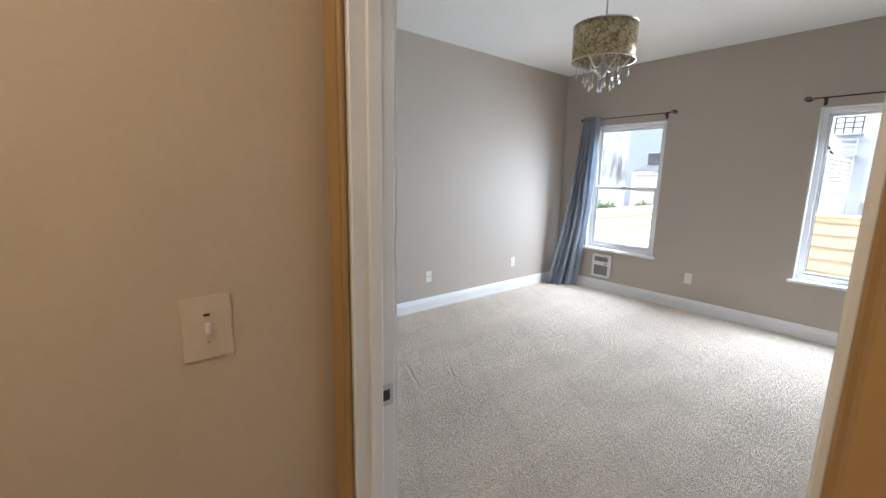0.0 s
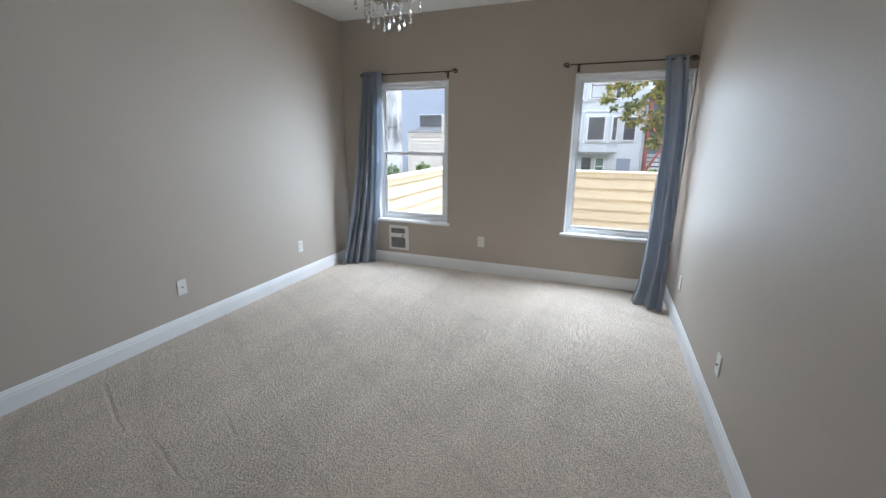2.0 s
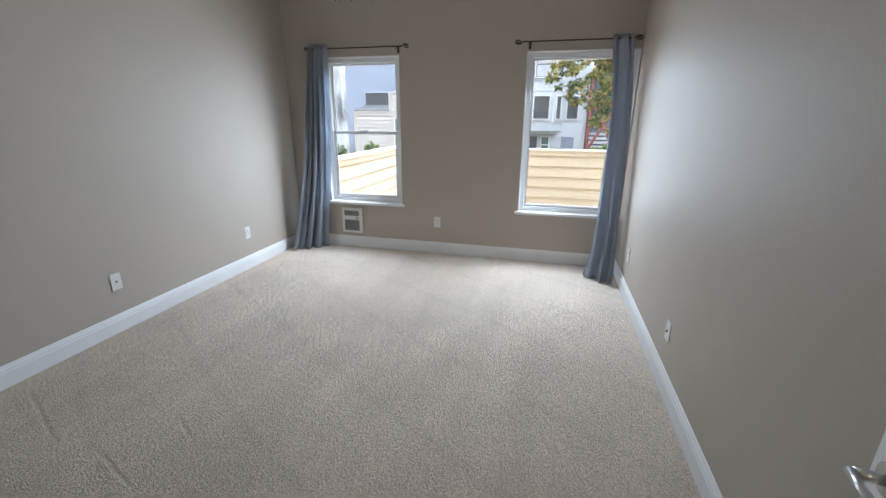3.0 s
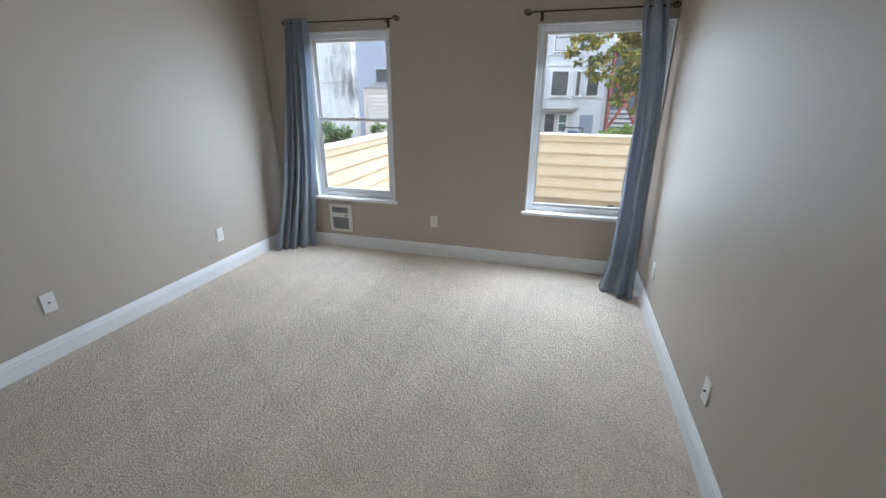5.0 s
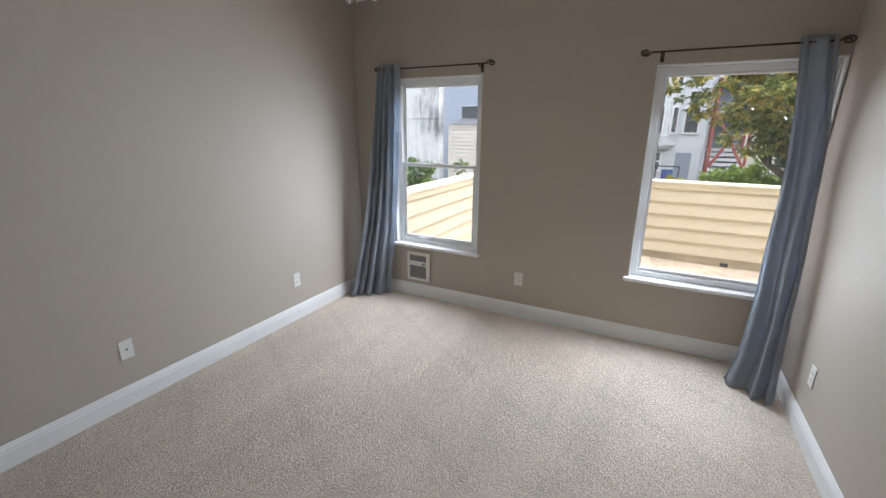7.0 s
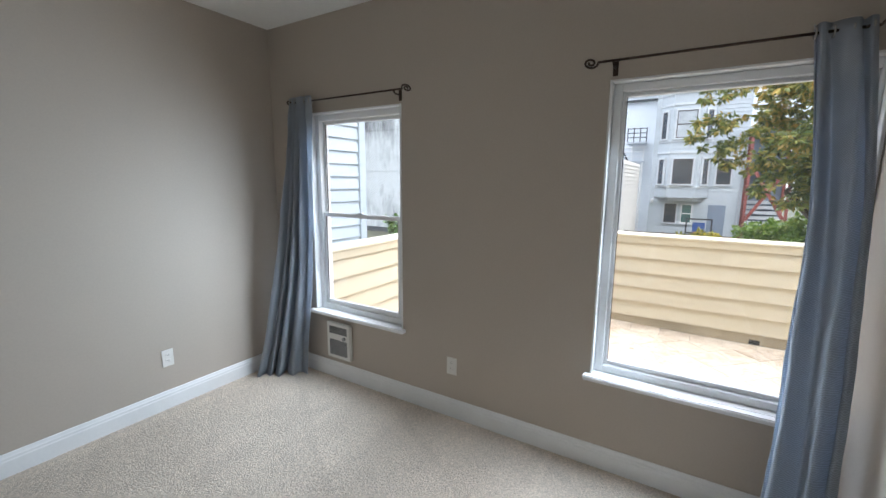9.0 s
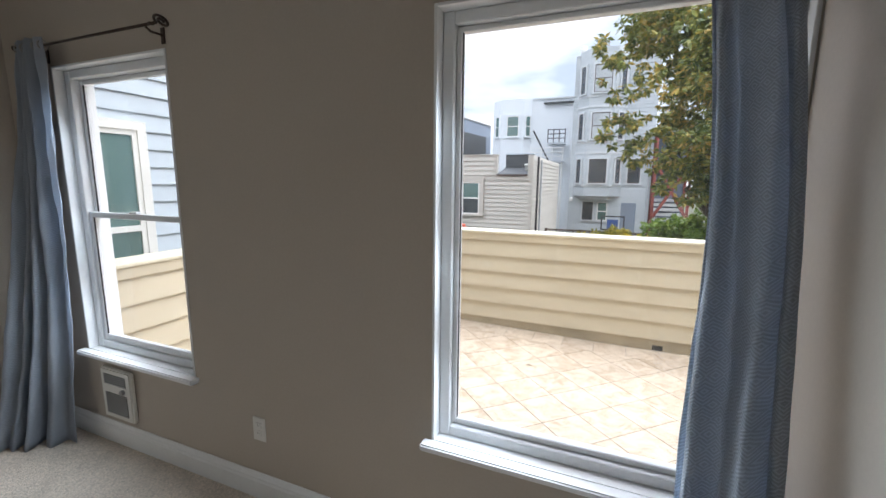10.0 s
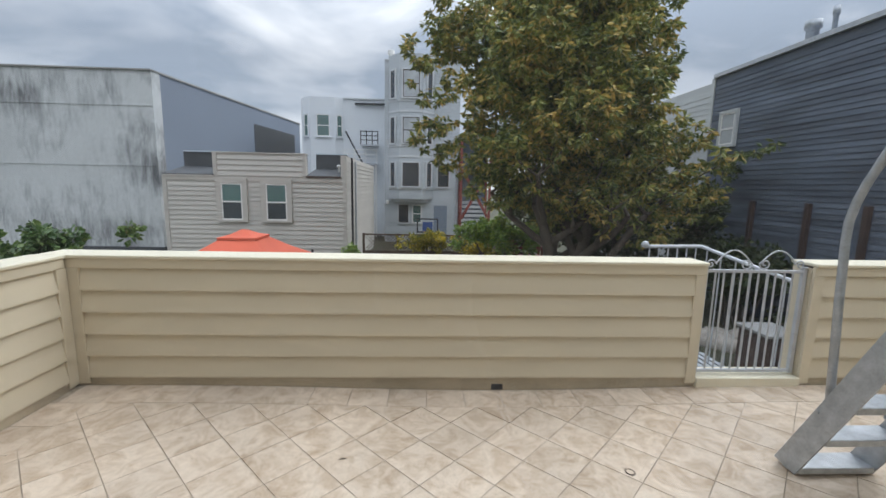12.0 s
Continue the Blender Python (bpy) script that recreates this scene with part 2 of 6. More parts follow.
def carpet_material():
    """Cut-pile carpet: tufts as relief with shade coloured in between, soft sweep marks, dents and traffic stains."""
    m = material("beige_cut_pile_carpet", (0.74, 0.635, 0.535), 0.95, vary=0.06, scale=1.9, grain=0.18, grain_scale=110, spec=0.1)
    n, l = m.node_tree.nodes, m.node_tree.links
    b = n["Principled BSDF"]
    was = b.inputs["Base Color"].links[0].from_socket
    g = n.new("ShaderNodeNewGeometry")
    tuft, clump = tune(m, "ShaderNodeTexVoronoi", Scale=115.0, Randomness=1.0), tune(m, "ShaderNodeTexNoise", Scale=58.0, Detail=6.0, Roughness=0.74, Distortion=0.5)
    dent = tune(m, "ShaderNodeTexNoise", Scale=9.0, Detail=5.0, Roughness=0.6, Distortion=1.0)
    for t in (tuft, clump, dent):
        l.new(g.outputs["Position"], t.inputs["Vector"])

    def mad(a, k, c):
        x = n.new("ShaderNodeMath")
        x.operation = "MULTIPLY_ADD"
        l.new(a, x.inputs[0])
        x.inputs[1].default_value = k
        if isinstance(c, float):
            x.inputs[2].default_value = c
        else:
            l.new(c, x.inputs[2])
        return x.outputs[0]

    # straight scuffs pressed into the pile near the wall
    marks = None
    for ax, ay, bx, by in ((1.52, 3.37, 1.25, 2.76), (1.29, 2.59, 1.14, 2.19), (1.58, 2.44, 1.41, 2.15)):
        mid, way = Vector(((ax + bx) / 2, (ay + by) / 2, FZ)), Vector((bx - ax, by - ay, 0))
        half, way = way.length / 2, way.normalized()
        rel = n.new("ShaderNodeVectorMath")
        rel.operation, rel.inputs[1].default_value = "SUBTRACT", mid
        l.new(g.outputs["Position"], rel.inputs[0])
        masks = []
        for axis, near, far in ((way, half - 0.12, half), (Vector((-way.y, way.x, 0)), 0.003, 0.017)):
            dot, ab, rng = n.new("ShaderNodeVectorMath"), n.new("ShaderNodeMath"), n.new("ShaderNodeMapRange")
            dot.operation, dot.inputs[1].default_value, ab.operation = "DOT_PRODUCT", axis, "ABSOLUTE"
            rng.inputs["From Min"].default_value, rng.inputs["From Max"].default_value = near, far
            rng.inputs["To Min"].default_value, rng.inputs["To Max"].default_value = 1.0, 0.0
            l.new(rel.outputs[0], dot.inputs[0])
            l.new(dot.outputs["Value"], ab.inputs[0])
            l.new(ab.outputs[0], rng.inputs[0])
            masks.append(rng.outputs[0])
        both = n.new("ShaderNodeMath")
        both.operation = "MULTIPLY"
        l.new(masks[0], both.inputs[0])
        l.new(masks[1], both.inputs[1])
        marks = both.outputs[0] if marks is None else mad(both.outputs[0], 1.0, marks)
    scuff = mad(marks, -0.06, 1.0)

    height = mad(marks, -0.55, 0.0)
    height = mad(dent.outputs["Fac"], 0.9, mad(tuft.outputs["Distance"], -0.4, mad(clump.outputs["Fac"], 1.6, height)))
    bn = n.new("ShaderNodeBump")
    bn.inputs["Strength"].default_value, bn.inputs["Distance"].default_value = 1.0, 0.0115
    l.new(height, bn.inputs["Height"])
    l.new(bn.outputs[0], b.inputs["Normal"])
    # pile brushed this way and that in long bands
    mp = n.new("ShaderNodeMapping")
    mp.inputs["Rotation"].default_value, mp.inputs["Scale"].default_value = (0, 0, radians(-28)), (0.5, 2.6, 1)
    l.new(g.outputs["Position"], mp.inputs[0])
    band = tune(m, "ShaderNodeTexNoise", Scale=1.6, Detail=4.0, Roughness=0.55, Distortion=0.7)
    l.new(mp.outputs[0], band.inputs["Vector"])
    r = n.new("ShaderNodeMapRange")
    r.inputs["From Min"].default_value, r.inputs["From Max"].default_value = 0.35, 0.65
    r.inputs["To Min"].default_value, r.inputs["To Max"].default_value = 0.95, 1.04
    l.new(band.outputs["Fac"], r.inputs[0])
    spot = n.new("ShaderNodeMapRange")
    spot.inputs["From Min"].default_value, spot.inputs["From Max"].default_value = 0.68, 0.78
    spot.inputs["To Min"].default_value, spot.inputs["To Max"].default_value = 1.0, 0.78
    l.new(dent.outputs["Fac"], spot.inputs[0])
    # faint straight tracks left by a vacuum cleaner, broken up along their length
    mv = n.new("ShaderNodeMapping")
    mv.inputs["Rotation"].default_value = (0, 0, radians(32))
    l.new(g.outputs["Position"], mv.inputs[0])
    track = tune(m, "ShaderNodeTexWave", Scale=0.55, Distortion=2.2, Detail=2.0, Detail_Scale=0.5)
    l.new(mv.outputs[0], track.inputs["Vector"])
    tr = n.new("ShaderNodeMapRange")
    tr.inputs["From Min"].default_value, tr.inputs["From Max"].default_value = 0.95, 1.0
    tr.inputs["To Min"].default_value, tr.inputs["To Max"].default_value = 1.0, 0.95
    l.new(track.outputs["Fac"], tr.inputs[0])
    # shade in single gaps between the tufts, put into the base colour
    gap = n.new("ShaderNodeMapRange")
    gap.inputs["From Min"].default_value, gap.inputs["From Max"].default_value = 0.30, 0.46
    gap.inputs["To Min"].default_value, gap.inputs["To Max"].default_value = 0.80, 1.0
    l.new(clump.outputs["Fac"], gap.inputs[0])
    both = n.new("ShaderNodeMath")
    both.operation = "MULTIPLY"
    l.new(r.outputs[0], both.inputs[0])
    l.new(spot.outputs[0], both.inputs[1])
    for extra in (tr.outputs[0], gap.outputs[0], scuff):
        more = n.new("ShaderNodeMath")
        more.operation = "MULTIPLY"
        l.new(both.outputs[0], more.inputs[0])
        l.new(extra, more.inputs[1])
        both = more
    sc = n.new("ShaderNodeVectorMath")
    sc.operation = "SCALE"
    l.new(was, sc.inputs[0])
    l.new(both.outputs[0], sc.inputs["Scale"])
    l.new(sc.outputs[0], b.inputs["Base Color"])
    return m


def tile_material():
    """Tumbled travertine-look tile: cloudy cream, tan veins, each tile a little different."""
    m = material("cream_travertine_tile", (0.545, 0.465, 0.375), 0.5, vary=0.10, scale=1.3, grain=0.05, grain_scale=40, bump=0.08, bump_scale=60, island=0.05)
    n, l = m.node_tree.nodes, m.node_tree.links
    b = n["Principled BSDF"]
    was = b.inputs["Base Color"].links[0].from_socket
    g, oi = n.new("ShaderNodeNewGeometry"), n.new("ShaderNodeObjectInfo")
    off, mul = n.new("ShaderNodeVectorMath"), n.new("ShaderNodeMath")
    mul.operation, mul.inputs[1].default_value = "MULTIPLY", 40.0
    l.new(oi.outputs["Random"], mul.inputs[0])
    l.new(g.outputs["Position"], off.inputs[0])
    l.new(mul.outputs[0], off.inputs[1])
    t = tune(m, "ShaderNodeTexNoise", Scale=5.5, Detail=10.0, Roughness=0.66, Distortion=1.1)
    l.new(off.outputs[0], t.inputs["Vector"])
    r = n.new("ShaderNodeValToRGB")
    r.color_ramp.elements[0].position, r.color_ramp.elements[0].color = 0.34, (0.73, 0.64, 0.53, 1)
    r.color_ramp.elements[1].position, r.color_ramp.elements[1].color = 0.58, (1.12, 1.10, 1.07, 1)
    l.new(t.outputs["Fac"], r.inputs[0])
    mx = n.new("ShaderNodeMix")
    mx.data_type, mx.blend_type = "RGBA", "MULTIPLY"
    mx.inputs[0].default_value = 1.0
    l.new(was, mx.inputs[6])
    l.new(r.outputs[0], mx.inputs[7])
    l.new(mx.outputs[2], b.inputs["Base Color"])
    return m


def stained_concrete():
    """Old board-marked concrete with black mould that has run down from the top."""
    m = material("mould_streaked_concrete", (0.52, 0.54, 0.54), 0.85, vary=0.08, scale=0.25, grain=0.05, grain_scale=6, bump=0.1, bump_scale=10)
    n, l = m.node_tree.nodes, m.node_tree.links
    b = n["Principled BSDF"]
    was = b.inputs["Base Color"].links[0].from_socket
    g = n.new("ShaderNodeNewGeometry")
    mp = n.new("ShaderNodeMapping")
    mp.inputs["Scale"].default_value = (1, 1, 0.22)
    l.new(g.outputs["Position"], mp.inputs[0])
    streak = tune(m, "ShaderNodeTexNoise", Scale=2.6, Detail=12.0, Roughness=0.82, Distortion=0.25)
    patch = tune(m, "ShaderNodeTexNoise", Scale=0.30, Detail=3.0)
    l.new(mp.outputs[0], streak.inputs["Vector"])
    l.new(g.outputs["Position"], patch.inputs["Vector"])
    mul = n.new("ShaderNodeMath")
    mul.operation = "MULTIPLY"
    l.new(streak.outputs["Fac"], mul.inputs[0])
    l.new(patch.outputs["Fac"], mul.inputs[1])
    r = n.new("ShaderNodeValToRGB")
    r.color_ramp.elements[0].position, r.color_ramp.elements[0].color = 0.225, (1, 1, 1, 1)
    r.color_ramp.elements[1].position, r.color_ramp.elements[1].color = 0.40, (0.22, 0.22, 0.23, 1)
    l.new(mul.outputs[0], r.inputs[0])
    mx = n.new("ShaderNodeMix")
    mx.data_type, mx.blend_type = "RGBA", "MULTIPLY"
    mx.inputs[0].default_value = 1.0
    l.new(was, mx.inputs[6])
    l.new(r.outputs[0], mx.inputs[7])
    l.new(mx.outputs[2], b.inputs["Base Color"])
    return m


def leaf_material(name, a, b2, c):
    """Leaves in three tones, with some light passing through."""
    m = bpy.data.materials.new(name)
    m.use_nodes = True
    n, l = m.node_tree.nodes, m.node_tree.links
    b = n["Principled BSDF"]
    b.inputs["Roughness"].default_value = 0.36
    g, r = n.new("ShaderNodeNewGeometry"), n.new("ShaderNodeValToRGB")
    r.color_ramp.elements[0].position, r.color_ramp.elements[0].color = 0.15, (*a, 1)
    r.color_ramp.elements[1].position, r.color_ramp.elements[1].color = 0.95, (*c, 1)
    r.color_ramp.elements.new(0.62).color = (*b2, 1)
    t = tune(m, "ShaderNodeTexNoise", Scale=0.9, Detail=2.0)
    l.new(g.outputs["Position"], t.inputs["Vector"])
    mx = n.new("ShaderNodeMath")
    mx.operation = "MULTIPLY_ADD"
    mx.inputs[1].default_value = 0.8
    sb = n.new("ShaderNodeMath")
    sb.operation = "MULTIPLY_ADD"
    sb.inputs[1].default_value, sb.inputs[2].default_value = 1.3, -0.52
    l.new(t.outputs["Fac"], sb.inputs[0])
    l.new(g.outputs["Random Per Island"], mx.inputs[0])
    l.new(sb.outputs[0], mx.inputs[2])
    l.new(mx.outputs[0], r.inputs[0])
    l.new(r.outputs[0], b.inputs["Base Color"])
    tl, ms = n.new("ShaderNodeBsdfTranslucent"), n.new("ShaderNodeMixShader")
    l.new(r.outputs[0], tl.inputs[0])
    ms.inputs[0].default_value = 0.22
    l.new(b.outputs[0], ms.inputs[1])
    l.new(tl.outputs[0], ms.inputs[2])
    l.new(ms.outputs[0], n["Material Output"].inputs[0])
    return m


def curtain_material():
    """Blue-grey woven curtain with a raised chevron and diamond jacquard."""
    m = material("blue_grey_jacquard_curtain", (0.53, 0.56, 0.605), 0.5, vary=0.10, scale=4, grain=0.12, grain_scale=160, stretch=(1, 1, 2.5))
    n, l = m.node_tree.nodes, m.node_tree.links
    b = n["Principled BSDF"]
    b.inputs["Sheen Weight"].default_value = 0.25
    uv, sep = n.new("ShaderNodeUVMap"), n.new("ShaderNodeSeparateXYZ")
    l.new(uv.outputs[0], sep.inputs[0])

    def calc(op, *args):
        k = n.new("ShaderNodeMath")
        k.operation = op
        for i, a in enumerate(args):
            if isinstance(a, (int, float)):
                k.inputs[i].default_value = a
            else:
                l.new(a, k.inputs[i])
        return k.outputs[0]

    # nested diamonds that run into zigzags, a little uneven from the hand-loomed slubs
    wob = tune(m, "ShaderNodeTexNoise", Scale=30.0, Detail=3.0, Distortion=0.5)
    l.new(uv.outputs[0], wob.inputs["Vector"])
    zig = calc("PINGPONG", sep.outputs["X"], 0.021)
    rows = calc("PINGPONG", sep.outputs["Y"], 0.034)
    bent = calc("MULTIPLY_ADD", zig, 0.62, rows)
    bent = calc("MULTIPLY_ADD", wob.outputs["Fac"], 0.007, bent)
    weave = calc("MULTIPLY_ADD", calc("SINE", calc("MULTIPLY", bent, math.tau / 0.0085)), 0.5, 0.5)
    bn = n.new("ShaderNodeBump")
    bn.inputs["Strength"].default_value, bn.inputs["Distance"].default_value = 0.6, 0.004
    l.new(weave, bn.inputs["Height"])
    l.new(bn.outputs[0], b.inputs["Normal"])
    was = b.inputs["Base Color"].links[0].from_socket
    r = n.new("ShaderNodeMapRange")
    r.inputs["To Min"].default_value, r.inputs["To Max"].default_value = 0.55, 1.30
    l.new(weave, r.inputs[0])
    sc = n.new("ShaderNodeVectorMath")
    sc.operation = "SCALE"
    l.new(was, sc.inputs[0])
    l.new(r.outputs[0], sc.inputs["Scale"])
    l.new(sc.outputs[0], b.inputs["Base Color"])
    tl, ms = n.new("ShaderNodeBsdfTranslucent"), n.new("ShaderNodeMixShader")
    tl.inputs[0].default_value = (0.53, 0.595, 0.69, 1)
    ms.inputs[0].default_value = 0.55
    l.new(b.outputs[0], ms.inputs[1])
    l.new(tl.outputs[0], ms.inputs[2])
    l.new(ms.outputs[0], n["Material Output"].inputs[0])
    return m


def shade_material():
    """Gold drum shade with a cut twig pattern."""
    m = material("gold_cut_twig_shade", (0.52, 0.42, 0.24), 0.35, metal=0.35, vary=0.08, scale=10, grain=0.05)
    n, l = m.node_tree.nodes, m.node_tree.links
    b = n["Principled BSDF"]
    was = b.inputs["Base Color"].links[0].from_socket
    g = n.new("ShaderNodeNewGeometry")
    v = tune(m, "ShaderNodeTexVoronoi", Scale=26.0)
    v.feature = "DISTANCE_TO_EDGE"
    w = tune(m, "ShaderNodeTexNoise", Scale=14.0, Detail=2.0)
    mixv = n.new("ShaderNodeMix")
    mixv.data_type = "RGBA"
    mixv.inputs[0].default_value = 0.12
    l.new(g.outputs["Position"], w.inputs["Vector"])
    l.new(g.outputs["Position"], mixv.inputs[6])
    l.new(w.outputs["Color"], mixv.inputs[7])
    l.new(mixv.outputs[2], v.inputs["Vector"])
    r = n.new("ShaderNodeMapRange")
    r.inputs["From Max"].default_value = 0.12
    r.inputs["To Min"].default_value, r.inputs["To Max"].default_value = 0.35, 1.1
    l.new(v.outputs["Distance"], r.inputs[0])
    sc = n.new("ShaderNodeVectorMath")
    sc.operation = "SCALE"
    l.new(was, sc.inputs[0])
    l.new(r.outputs[0], sc.inputs["Scale"])
    l.new(sc.outputs[0], b.inputs["Base Color"])
    return m


M_CARPET, M_TILE, M_CONC, M_CURTAIN, M_SHADE = carpet_material(), tile_material(), stained_concrete(), curtain_material(), shade_material()
M_LEAF = leaf_material("yellow_green_tree_leaves", (0.085, 0.125, 0.04), (0.30, 0.32, 0.08), (0.60, 0.41, 0.11))
# Green tones darkened to stand for the shade under the tree.
M_SHADELEAF = leaf_material("shade_darkened_shrub_leaves", (0.025, 0.042, 0.016), (0.05, 0.075, 0.025), (0.10, 0.115, 0.04))
M_SHRUB = leaf_material("bright_green_shrub_leaves", (0.12, 0.21, 0.035), (0.24, 0.36, 0.06), (0.38, 0.44, 0.09))
M_FIG = leaf_material("mid_green_fig_leaves", (0.045, 0.09, 0.025), (0.10, 0.17, 0.045), (0.19, 0.25, 0.07))
M_YELLOW = leaf_material("yellow_flowering_leaves", (0.10, 0.13, 0.02), (0.40, 0.34, 0.03), (0.80, 0.58, 0.04))
M_PANE = material("dark_reflecting_pane", (0.05, 0.06, 0.07), 0.08, vary=0.3, scale=0.8, spec=0.8)
M_PANE_GREEN = material("green_tinted_pane", (0.10, 0.17, 0.16), 0.1, vary=0.2, scale=0.8, spec=0.8)
M_PANE_WHITE = material("pane_with_pale_blind", (0.42, 0.44, 0.45), 0.25, vary=0.15, scale=2.0)


# ---- mesh helpers ----
BASE = {}


def link(name, bm, mat, smooth=False):
    me = bpy.data.meshes.new(name)
    bm.normal_update()
    bm.to_mesh(me)
    bm.free()
    if mat is not None:
        me.materials.append(mat)
    if smooth:
        for p in me.polygons:
            p.use_smooth = True
    return new(name, me)


def structure(name, bm, mat, label, category, smooth=False):
    ob = link(name, bm, mat, smooth)
    BASE[ob] = Vector((0, 0, 0))
    return tagged(ob, label, category, kind="structure")


def thing(name, at, label, category, group="", kind=""):
    ob = new(name)
    ob.empty_display_size = 0.1
    ob.location = at
    BASE[ob] = Vector(at)
    return tagged(ob, label, category, group, kind)


def part(name, bm, mat, parent, label="", smooth=False):
    """One mesh under a thing or a part; the bmesh is in world metres."""
    bmesh.ops.translate(bm, vec=-BASE[parent], verts=bm.verts)
    ob = link(name, bm, mat, smooth)
    ob.parent = parent
    BASE[ob] = BASE[parent]
    return tagged(ob, label)


def piece(name, me, parent, at, turn=0.0):
    """An alike piece that shares its mesh; at is in world metres."""
    ob = new(name, me)
    ob.parent = parent
    ob.location = Vector(at) - BASE[parent]
    ob.rotation_euler = (0, 0, turn)
    return ob


def mesh_of(name, bm, mat):
    me = bpy.data.meshes.new(name)
    bm.normal_update()
    bm.to_mesh(me)
    bm.free()
    me.materials.append(mat)
    return me


def box(x0, y0, z0, x1, y1, z1, bevel=0.0, bm=None, seg=1):
    own = bmesh.new()
    bmesh.ops.create_cube(own, size=1, matrix=Matrix.Translation(((x0 + x1) / 2, (y0 + y1) / 2, (z0 + z1) / 2)) @ Matrix.Diagonal((abs(x1 - x0), abs(y1 - y0), abs(z1 - z0), 1)))
    if bevel:
        bmesh.ops.bevel(own, geom=own.edges[:], offset=bevel, segments=seg, affect="EDGES")
    if bm is None:
        return own
    me = bpy.data.meshes.new("tmp")
    own.to_mesh(me)
    own.free()
    bm.from_mesh(me)
    bpy.data.meshes.remove(me)
    return bm


def tube(points, radius, sides=8, bm=None, taper=None, cap=True):
    """A round bar along points; taper gives the radius at each point."""
    bm = bm or bmesh.new()
    rings = []
    pts = [Vector(p) for p in points]
    for i, p in enumerate(pts):
        d = (pts[min(i + 1, len(pts) - 1)] - pts[max(i - 1, 0)]).normalized()
        a = d.orthogonal().normalized() if i == 0 else (a - d * a.dot(d)).normalized()
        c = d.cross(a)
        r = taper[i] if taper else radius
        rings.append([bm.verts.new(p + (a * math.cos(k * math.tau / sides) + c * math.sin(k * math.tau / sides)) * r) for k in range(sides)])
    for r0, r1 in zip(rings, rings[1:]):
        for k in range(sides):
            bm.faces.new((r0[k], r0[(k + 1) % sides], r1[(k + 1) % sides], r1[k]))
    if cap:
        bm.faces.new(rings[0][::-1])
        bm.faces.new(rings[-1])
    return bm


def lathe(profile, at, sides=20, bm=None):
    """A turned body from (radius, height) pairs."""
    bm = bm or bmesh.new()
    rings = [[bm.verts.new((at[0] + r * math.cos(k * math.tau / sides), at[1] + r * math.sin(k * math.tau / sides), at[2] + h)) for k in range(sides)] for r, h in profile]
    for r0, r1 in zip(rings, rings[1:]):
        for k in range(sides):
            bm.faces.new((r0[k], r0[(k + 1) % sides], r1[(k + 1) % sides], r1[k]))
    return bm


def prism(corners, z0, z1, bm=None):
    """An upright body over a plan of (x, y) corners, counter-clockwise."""
    bm = bm or bmesh.new()
    lo, hi = [bm.verts.new((x, y, z0)) for x, y in corners], [bm.verts.new((x, y, z1)) for x, y in corners]
    for i in range(len(corners)):
        j = (i + 1) % len(corners)
        bm.faces.new((lo[i], lo[j], hi[j], hi[i]))
    bm.faces.new(lo[::-1])
    bm.faces.new(hi)
    return bm


def spiral(centre, r0, r1, turns, start, axis_u, axis_v, n=22):
    c, u, v = Vector(centre), Vector(axis_u), Vector(axis_v)
    out = []
    for i in range(n + 1):
        k = i / n
        a, r = start + turns * math.tau * k, r0 + (r1 - r0) * k
        out.append(c + u * (r * math.cos(a)) + v * (r * math.sin(a)))
    return out


def lap_mesh(name, length, rise, thick, mat, axis="y", gap=-0.012):
    """One lapped board, its lower edge proud, lying along an axis and facing -x (or -y)."""
    bm = bmesh.new()
    sec = [(0, 0), (-thick, 0), (-thick, 0.012), (-0.006, rise - gap), (0, rise - gap)]
    ends = []
    for e in (0, length):
        ends.append([bm.verts.new((u, e, w) if axis == "y" else (e, u, w)) for u, w in sec])
    n = len(sec)
    for i in range(n):
        j = (i + 1) % n
        bm.faces.new((ends[0][i], ends[0][j], ends[1][j], ends[1][i]))
    bm.faces.new(ends[0])
    bm.faces.new(ends[1][::-1])
    bmesh.ops.recalc_face_normals(bm, faces=bm.faces)
    return mesh_of(name, bm, mat)


# ---- the room ----
XO = 4.68
LW = (2.215, 3.09, 0.50, 2.03)
RW = (-0.056, 0.94, 0.50, 2.03)
DOOR = (0.142, 0.998, 2.04)

floor_bm = box(-2.2, -0.75, -0.30, 4.5, YL + 0.15, FZ)
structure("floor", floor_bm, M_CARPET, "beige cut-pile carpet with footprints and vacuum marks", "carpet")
structure("ceiling", box(-2.2, -0.9, H, XO, YL + 0.15, H + 0.25), M_CEIL, "smooth white painted ceiling", "ceiling")


def wall_with_holes(name, x0, x1, y0, y1, z0, z1, holes, mat, label):
    """A wall across y with openings (y0, y1, z0, z1)."""
    bm = bmesh.new()
    at = y0
    for hy0, hy1, hz0, hz1 in sorted(holes):
        if hy0 > at:
            box(x0, at, z0, x1, hy0, z1, bm=bm)
        if hz0 > z0:
            box(x0, hy0, z0, x1, hy1, hz0, bm=bm)
        box(x0, hy0, hz1, x1, hy1, z1, bm=bm)
        at = hy1
    box(x0, at, z0, x1, y1, z1, bm=bm)
    return structure(name, bm, mat, label, "wall")


